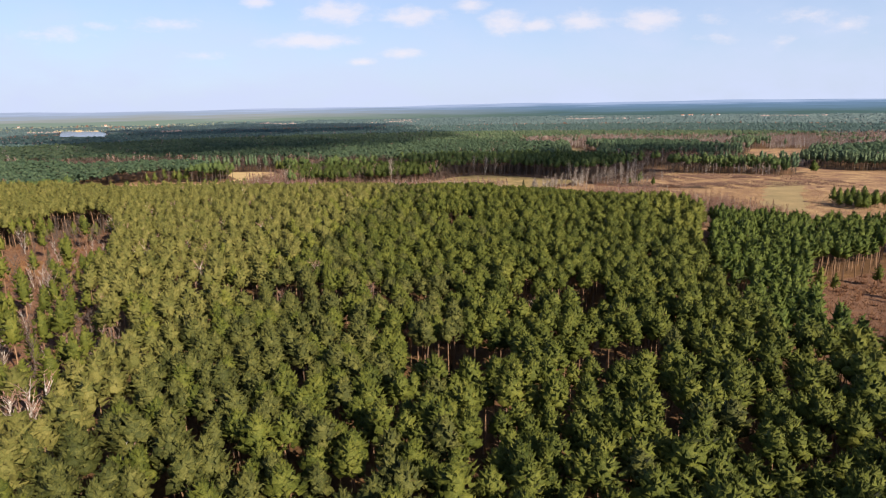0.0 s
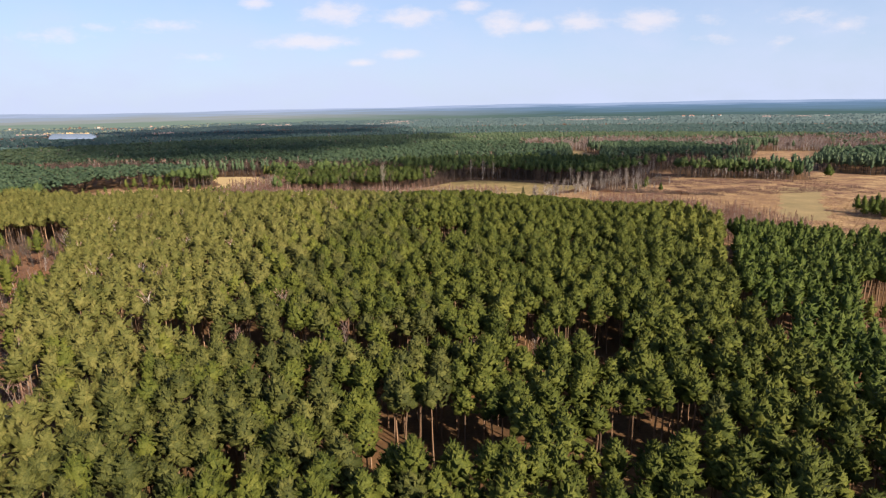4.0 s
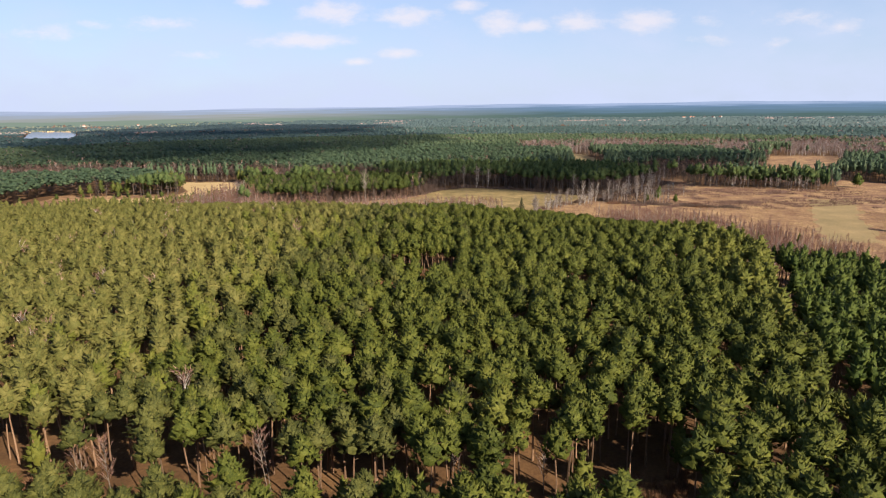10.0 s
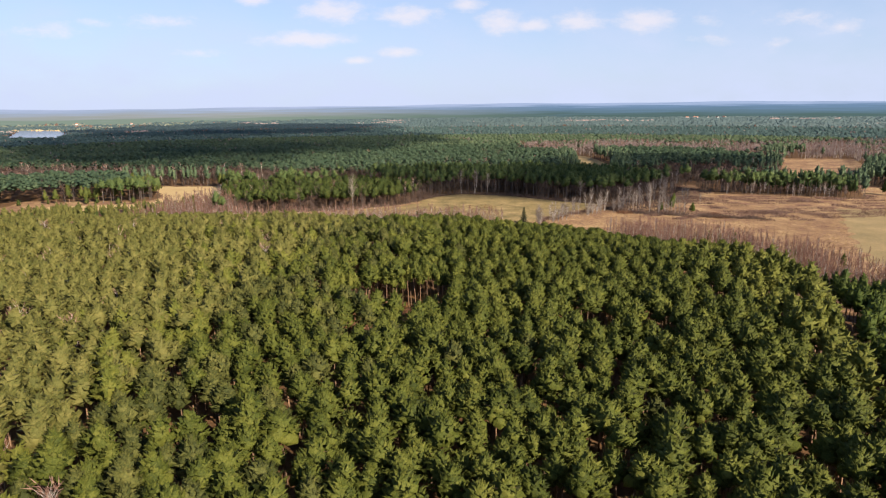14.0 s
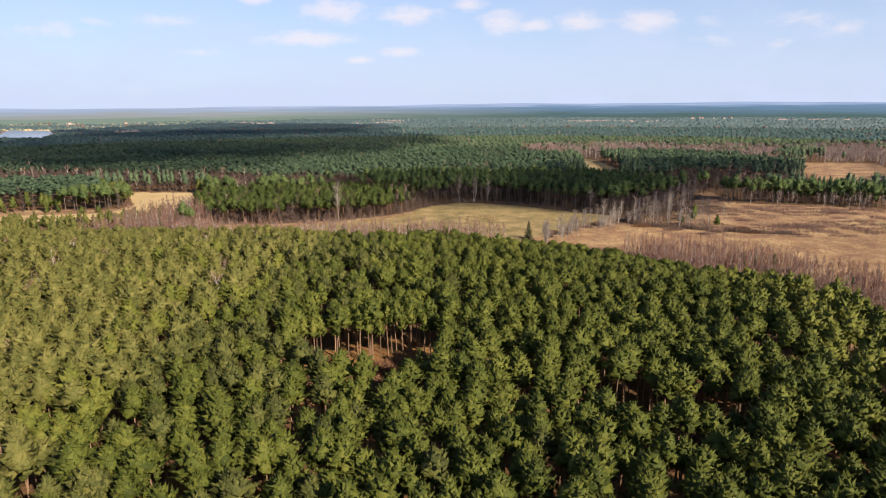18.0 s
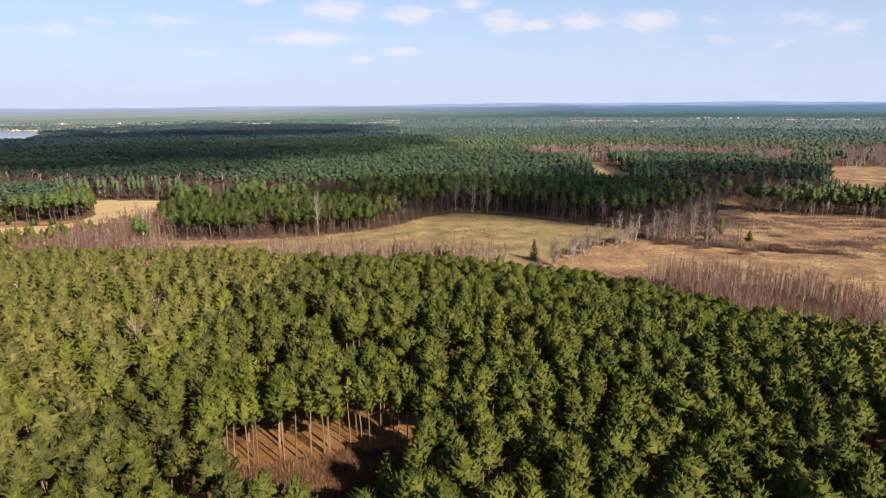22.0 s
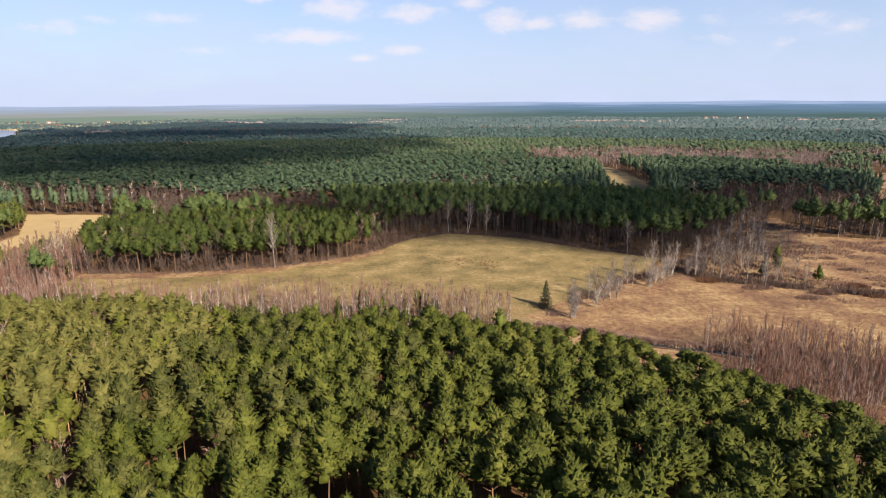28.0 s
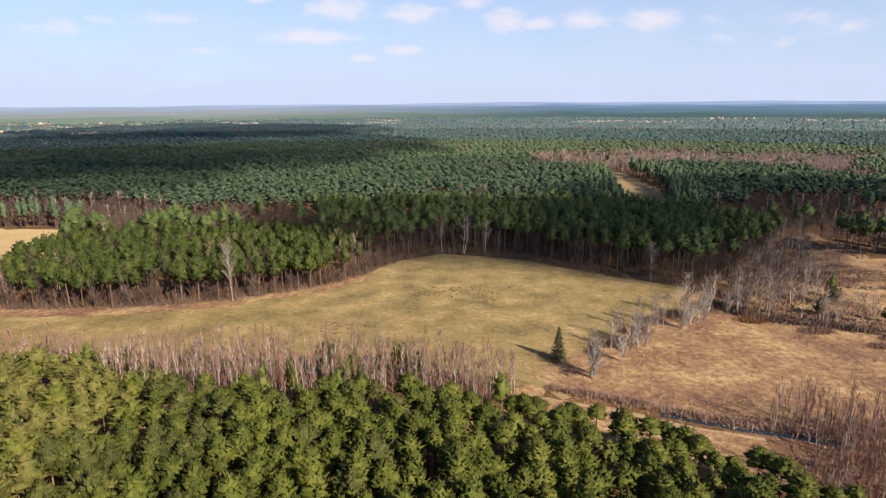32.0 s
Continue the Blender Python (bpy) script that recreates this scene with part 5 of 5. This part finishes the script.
def build_shrubs():
    for k, (x, y, w, h, d) in enumerate([(166, 438, 12, 1.8, 6), (196, 452, 34, 2.4, 9), (239, 491, 18, 2.2, 6), (180, 487, 9, 1.6, 5), (166, 448, 10, 2.0, 6), (150, 441, 12, 2.2, 5), (131, 447, 12, 2.2, 6),
                                         (143, 436, 12, 1.8, 5), (118, 456, 12, 2.4, 7), (178, 470, 12, 1.6, 5), (66, 432, 5, 2.6, 4), (70, 438, 7, 3.0, 5), (80, 447, 8, 3.0, 5), (88, 455, 9, 3.4, 6), (97, 461, 9, 3.5, 6), (57, 421, 4, 1.6, 3)]):
        shrub("shrub", x, y, w, h, 700 + k, BRUSH if k % 4 else BRUSH_RED, "low leafless brown shrub in rough grass", d, int(200 + w * d * 8))
    rng = np.random.default_rng(33)
    # bushy undergrowth in the openings of the stand
    pts = []
    for poly, n in ((OPEN_MID, 1500), (OPEN_RIDE, 1600), (OPEN_EAST, 260), (CLEAR_LEFT, 900), (CLEAR_RIGHT, 900)):
        p = np.array(poly, float)
        q = rng.uniform(p.min(0), p.max(0), (n * 2, 2))
        pts.append(q[inside(q, poly)])
    p = np.concatenate(pts)
    temp = []
    for k in range(5):
        n = 40
        a, r = rng.uniform(0, 6.28, n), np.sqrt(rng.uniform(0, 1, n))
        foot = np.column_stack([np.cos(a) * r * 0.5, np.sin(a) * r * 0.5, np.zeros(n) - 0.05])
        top = foot * 2.0 + np.column_stack([rng.normal(0, 0.25, (n, 2)), rng.uniform(0.7, 2.0, n)])
        v, f = slivers(foot, top, np.full(n, 0.05), rng)
        temp.append((v, f, np.zeros(len(f), int)))
    lay("undergrowth", temp, p, [BRUSH_RED], 35, 0.5, 1.2, "reddish-brown bushy undergrowth in clearings", "undergrowth")
    for poly, n in ((CLEAR_RIGHT, 26000), (CLEAR_LEFT, 16000)):
        p = np.array(poly, float)
        q = rng.uniform(p.min(0), p.max(0), (n * 2, 2))
        q = q[inside(q, poly)][:n]
        foot = np.column_stack([q, np.zeros(len(q))])
        top = foot + np.column_stack([rng.normal(0, 0.3, (len(q), 2)), rng.uniform(0.25, 1.0, len(q)) * (0.8 + 0.4 * wave(q, 8, 5))])
        tagged(solid("heath_brush", *slivers(foot, top, np.full(len(q), 0.10), rng), BRUSH_RED), "low reddish-brown heath and saplings on felled ground", "brush", kind="stuff")
    # brush along the wood's edge at the meadow
    line = np.array(MEADOW[:10] + [(124, 470)], float)
    n = 9000
    t = rng.uniform(0, len(line) - 1.001, n)
    i = t.astype(int)
    c = line[i] + (line[i + 1] - line[i]) * (t - i)[:, None] + np.column_stack([rng.normal(0, 1.5, n), np.abs(rng.normal(2.5, 2.5, n))])
    foot = np.column_stack([c, np.zeros(n)])
    top = foot + np.column_stack([rng.normal(0, 0.6, (n, 2)), rng.uniform(0.6, 3.4, n) * (0.6 + 0.5 * wave(c, 6, 3))])
    tagged(solid("edge_brush", *slivers(foot, top, np.full(n, 0.09), rng), TWIG_BROWN), "brown leafless brush along the wood's edge", "brush", kind="stuff")
    c = rng.uniform((104, 428), (200, 570), (26000, 2))
    c = c[inside(c, EAST_WOOD)]
    foot = np.column_stack([c, np.zeros(len(c))])
    top = foot + np.column_stack([rng.normal(0, 0.5, (len(c), 2)), rng.uniform(0.5, 2.2, len(c)) * (0.7 + 0.4 * wave(c, 7, 4))])
    tagged(solid("wood_brush", *slivers(foot, top, np.full(len(c), 0.13), rng), TWIG_BROWN), "dark brown brush under the eastern birches", "brush", kind="stuff")
    # brush before the eastern birches, and in patches over the rough grass
    line = np.array([(112, 470), (117, 461), (124, 454), (137, 449), (150, 443), (166, 437), (188, 431)], float)
    n = 9000
    t = rng.uniform(0, len(line) - 1.001, n)
    i = t.astype(int)
    c = line[i] + (line[i + 1] - line[i]) * (t - i)[:, None] + np.column_stack([rng.normal(0, 1.5, n), np.abs(rng.normal(1.0, 2.6, n))])
    foot = np.column_stack([c, np.zeros(n)])
    top = foot + np.column_stack([rng.normal(0, 0.5, (n, 2)), rng.uniform(0.6, 2.8, n) * (0.65 + 0.45 * wave(c, 5, 8))])
    tagged(solid("edge_brush", *slivers(foot, top, np.full(n, 0.11), rng), TWIG_BROWN), "dark brown brush before the eastern birches", "brush", kind="stuff")
    c = rng.uniform((150, 425), (300, 560), (60000, 2))
    c = c[(inside(c, ROUGH) | inside(c, [(150, 470), (186, 436), (206, 552), (206, 578), (180, 568)])) & (wave(c * np.array([0.6, 1.3]), 12, 14) > 0.05)]
    foot = np.column_stack([c, np.zeros(len(c))])
    top = foot + np.column_stack([rng.normal(0, 0.4, (len(c), 2)), rng.uniform(0.3, 1.3, len(c))])
    tagged(solid("heath_brush", *slivers(foot, top, np.full(len(c), 0.12), rng), BRUSH), "purple-brown low brush in patches over rough grass", "brush", kind="stuff")
    # earth thrown up on the meadow
    m = np.concatenate([rng.normal((33, 486), (7, 3.5), (60, 2)), rng.normal((-6, 452), (5, 2), (25, 2)), rng.normal((38, 478), (5, 2), (20, 2))])
    v, f = tufts(np.column_stack([m, np.zeros(len(m))]), np.tile((0.0, 0.0, 1.0), (len(m), 1)), 0.55, 0.28, rng, 6)
    tagged(solid("molehills", v, f, LITTER), "dark molehills scattered on the mown meadow", "earth", kind="stuff")
    # tufts on the rough grass
    q = jitter_grid(40, 300, 280, 530, 1.7, 36)
    q = q[inside(q, ROUGH) & (np.linalg.norm(q - PATH_B, axis=1) < 260) & ~inside(q, PASTURE)]
    temp = []
    for k in range(5):
        n = 10
        a = rng.uniform(0, 6.28, n)
        foot = np.column_stack([np.cos(a), np.sin(a), np.zeros(n)]) * rng.uniform(0.1, 0.7, (n, 1))
        top = foot + np.column_stack([rng.normal(0, 0.25, (n, 2)), rng.uniform(0.15, 0.55, n)])
        v, f = slivers(foot, top, np.full(n, 0.05), rng)
        temp.append((v, f, np.zeros(len(f), int)))
    lay("dry_grass", temp, q, [GRASS_BLADE], 37, 0.7, 1.5, "tufts of dry tan grass", "grass")


build_shrubs()


def strip(name, line, width, z, mat, label, category, seed=0):
    p = np.array(line, float)
    fine = []
    for a, b in zip(p, p[1:]):
        n = max(1, int(np.linalg.norm(b - a) / 1.5))
        fine += [a + (b - a) * k / n for k in range(n)]
    fine = np.array(fine + [p[-1]])
    d = unit(np.gradient(fine, axis=0))
    side = np.column_stack([-d[:, 1], d[:, 0]])
    w = width * (0.5 + 0.14 * wave(fine, 5, seed))[:, None]
    v = np.concatenate([fine + side * w, fine - side * w])
    n = len(fine)
    k = np.arange(n - 1)
    tris = np.concatenate([np.column_stack([k + n, k + n + 1, k + 1]), np.column_stack([k + n, k + 1, k])])
    return tagged(solid(name, np.column_stack([v, np.full(2 * n, z)]), tris, mat), label, category, kind="structure")


DITCH = [(50, 412), (58, 408.6), (65, 405.6), (72, 402), (79, 398.6), (87, 395.6), (95, 393), (104, 389)]


def build_ditch():
    d = np.array(DITCH)
    strip("ditch_bed", d + np.array([-0.3, -1.0]), 3.4, 0.05, LITTER, "dark muddy bed of a field ditch", "ditch", 2)
    strip("water", (d + np.array([-0.2, -0.9]))[3:], 2.0, 0.08, WATER, "still blue water in a field ditch", "water", 3)
    strip("track", d + np.array([-1.4, -3.4]), 0.9, 0.06, SAND, "pale sandy track beside the ditch", "track", 4)
    strip("track", [(36, 424), (44, 420), (50, 415), (54, 408)], 2.2, 0.09, GRASS_GREEN, "grassy track leading into the meadow", "track", 5)
    strip("grass_edge", [(-112, 466), (-75, 466.5), (-42, 475), (-14, 491), (-2, 505)], 7.5, 0.10, GRASS_TAN, "orange-tan dry grass along the grove", "ground", 6)
    # overgrown bank on the ditch's far side
    rng = np.random.default_rng(41)
    n = 9500
    t = rng.uniform(0, len(d) - 1.001, n)
    i = t.astype(int)
    p = d[i] + (d[i + 1] - d[i]) * (t - i)[:, None] + np.array([0.45, 0.9]) * rng.normal(1.4, 0.7, (n, 1))
    foot = np.column_stack([p, np.zeros(n)])
    top = foot + np.column_stack([rng.normal(0, 0.35, (n, 2)), rng.uniform(0.4, 1.3, n)])
    tagged(solid("bank_brush", *slivers(foot, top, np.full(n, 0.10), rng), BRUSH), "purple-brown brush along the ditch bank", "brush", kind="stuff")


build_ditch()


# ---- far houses ----
def house(x, y, turn, long, wide, high, roof):
    root = new("house")
    a, b = long / 2, wide / 2
    v = [(-a, -b, 0), (a, -b, 0), (a, b, 0), (-a, b, 0), (-a, -b, high), (a, -b, high), (a, b, high), (-a, b, high), (-a, 0, high + roof), (a, 0, high + roof)]
    f = [(0, 1, 5), (0, 5, 4), (1, 2, 6), (1, 6, 5), (2, 3, 7), (2, 7, 6), (3, 0, 4), (3, 4, 7), (4, 8, 7), (5, 6, 9)]
    solid("wall", v, f, PLASTER, parent=root)
    o = 0.5
    r = [(-a - o, -b - o, high - 0.3), (a + o, -b - o, high - 0.3), (a + o, 0, high + roof + 0.15), (-a - o, 0, high + roof + 0.15), (a + o, b + o, high - 0.3), (-a - o, b + o, high - 0.3)]
    solid("roof", r, [(0, 1, 2), (0, 2, 3), (3, 2, 4), (3, 4, 5)], TILES, parent=root)
    root.matrix_basis = pose(x, y, 12.0, 0, 0, turn)
    return tagged(root, "pale far-off house with a red roof in the forest", "house", "far hamlet")


for k in range(7):
    house(800 + 21 * k + 9 * math.sin(k * 2.1), 2085 + 16 * math.sin(k * 1.3), 20 * k, 9, 6, 5.5, 2.6)
for k in range(3):
    house(-1360 + 230 * k + 30 * math.sin(k * 2.3), 1990 + 20 * k + 30 * math.sin(k * 1.7), 25 * k, 7, 5, 3.0, 2.2)


# ---- unseen clouds, placed to shade the far woods ----
def build_cloud(name, lumps, height, mat):
    """lumps: middle and half sizes of the shaded ground under the cloud."""
    rng = np.random.default_rng(len(lumps))
    up = height - 15.0
    shift = TO_SUN * (up / TO_SUN.z)
    bm = bmesh.new()
    for x, y, a, b, turn in lumps:
        m = pose(x + shift.x, y + shift.y, height, 0, 0, turn) @ Matrix.Diagonal((a, b, min(a, b) * 0.25, 1))
        made = bmesh.ops.create_icosphere(bm, subdivisions=4, radius=1.0, matrix=m)
        for vert in made["verts"]:
            n = noise.noise_vector(vert.co * 0.009) * 0.24 * min(a, b) + noise.noise_vector(vert.co * 0.03) * 0.10 * min(a, b)
            vert.co += Vector((n.x, n.y, n.z * 0.4))
    me = bpy.data.meshes.new(name)
    bm.to_mesh(me)
    bm.free()
    me.materials.append(mat)
    tagged(new(name, me), "white cumulus cloud out of view, placed to shade the forest", "cloud", kind="structure")


build_cloud("cloud", [(-330, 1130, 330, 300, 20), (-480, 1560, 330, 330, 40), (-180, 960, 220, 150, 25), (-560, 1180, 260, 280, 0), (-300, 1500, 220, 260, 0), (-330, 860, 180, 170, 10), (-270, 745, 150, 95, -25), (-420, 800, 190, 150, 0), (-130, 860, 110, 100, 30)], 900.0, CLOUD)
# Added out of view, sized to darken the woods behind the meadow
build_cloud("cloud", [(45, 560, 110, 52, -8), (135, 532, 78, 58, -20), (200, 640, 110, 70, 10)], 700.0, CLOUD_DENSE)
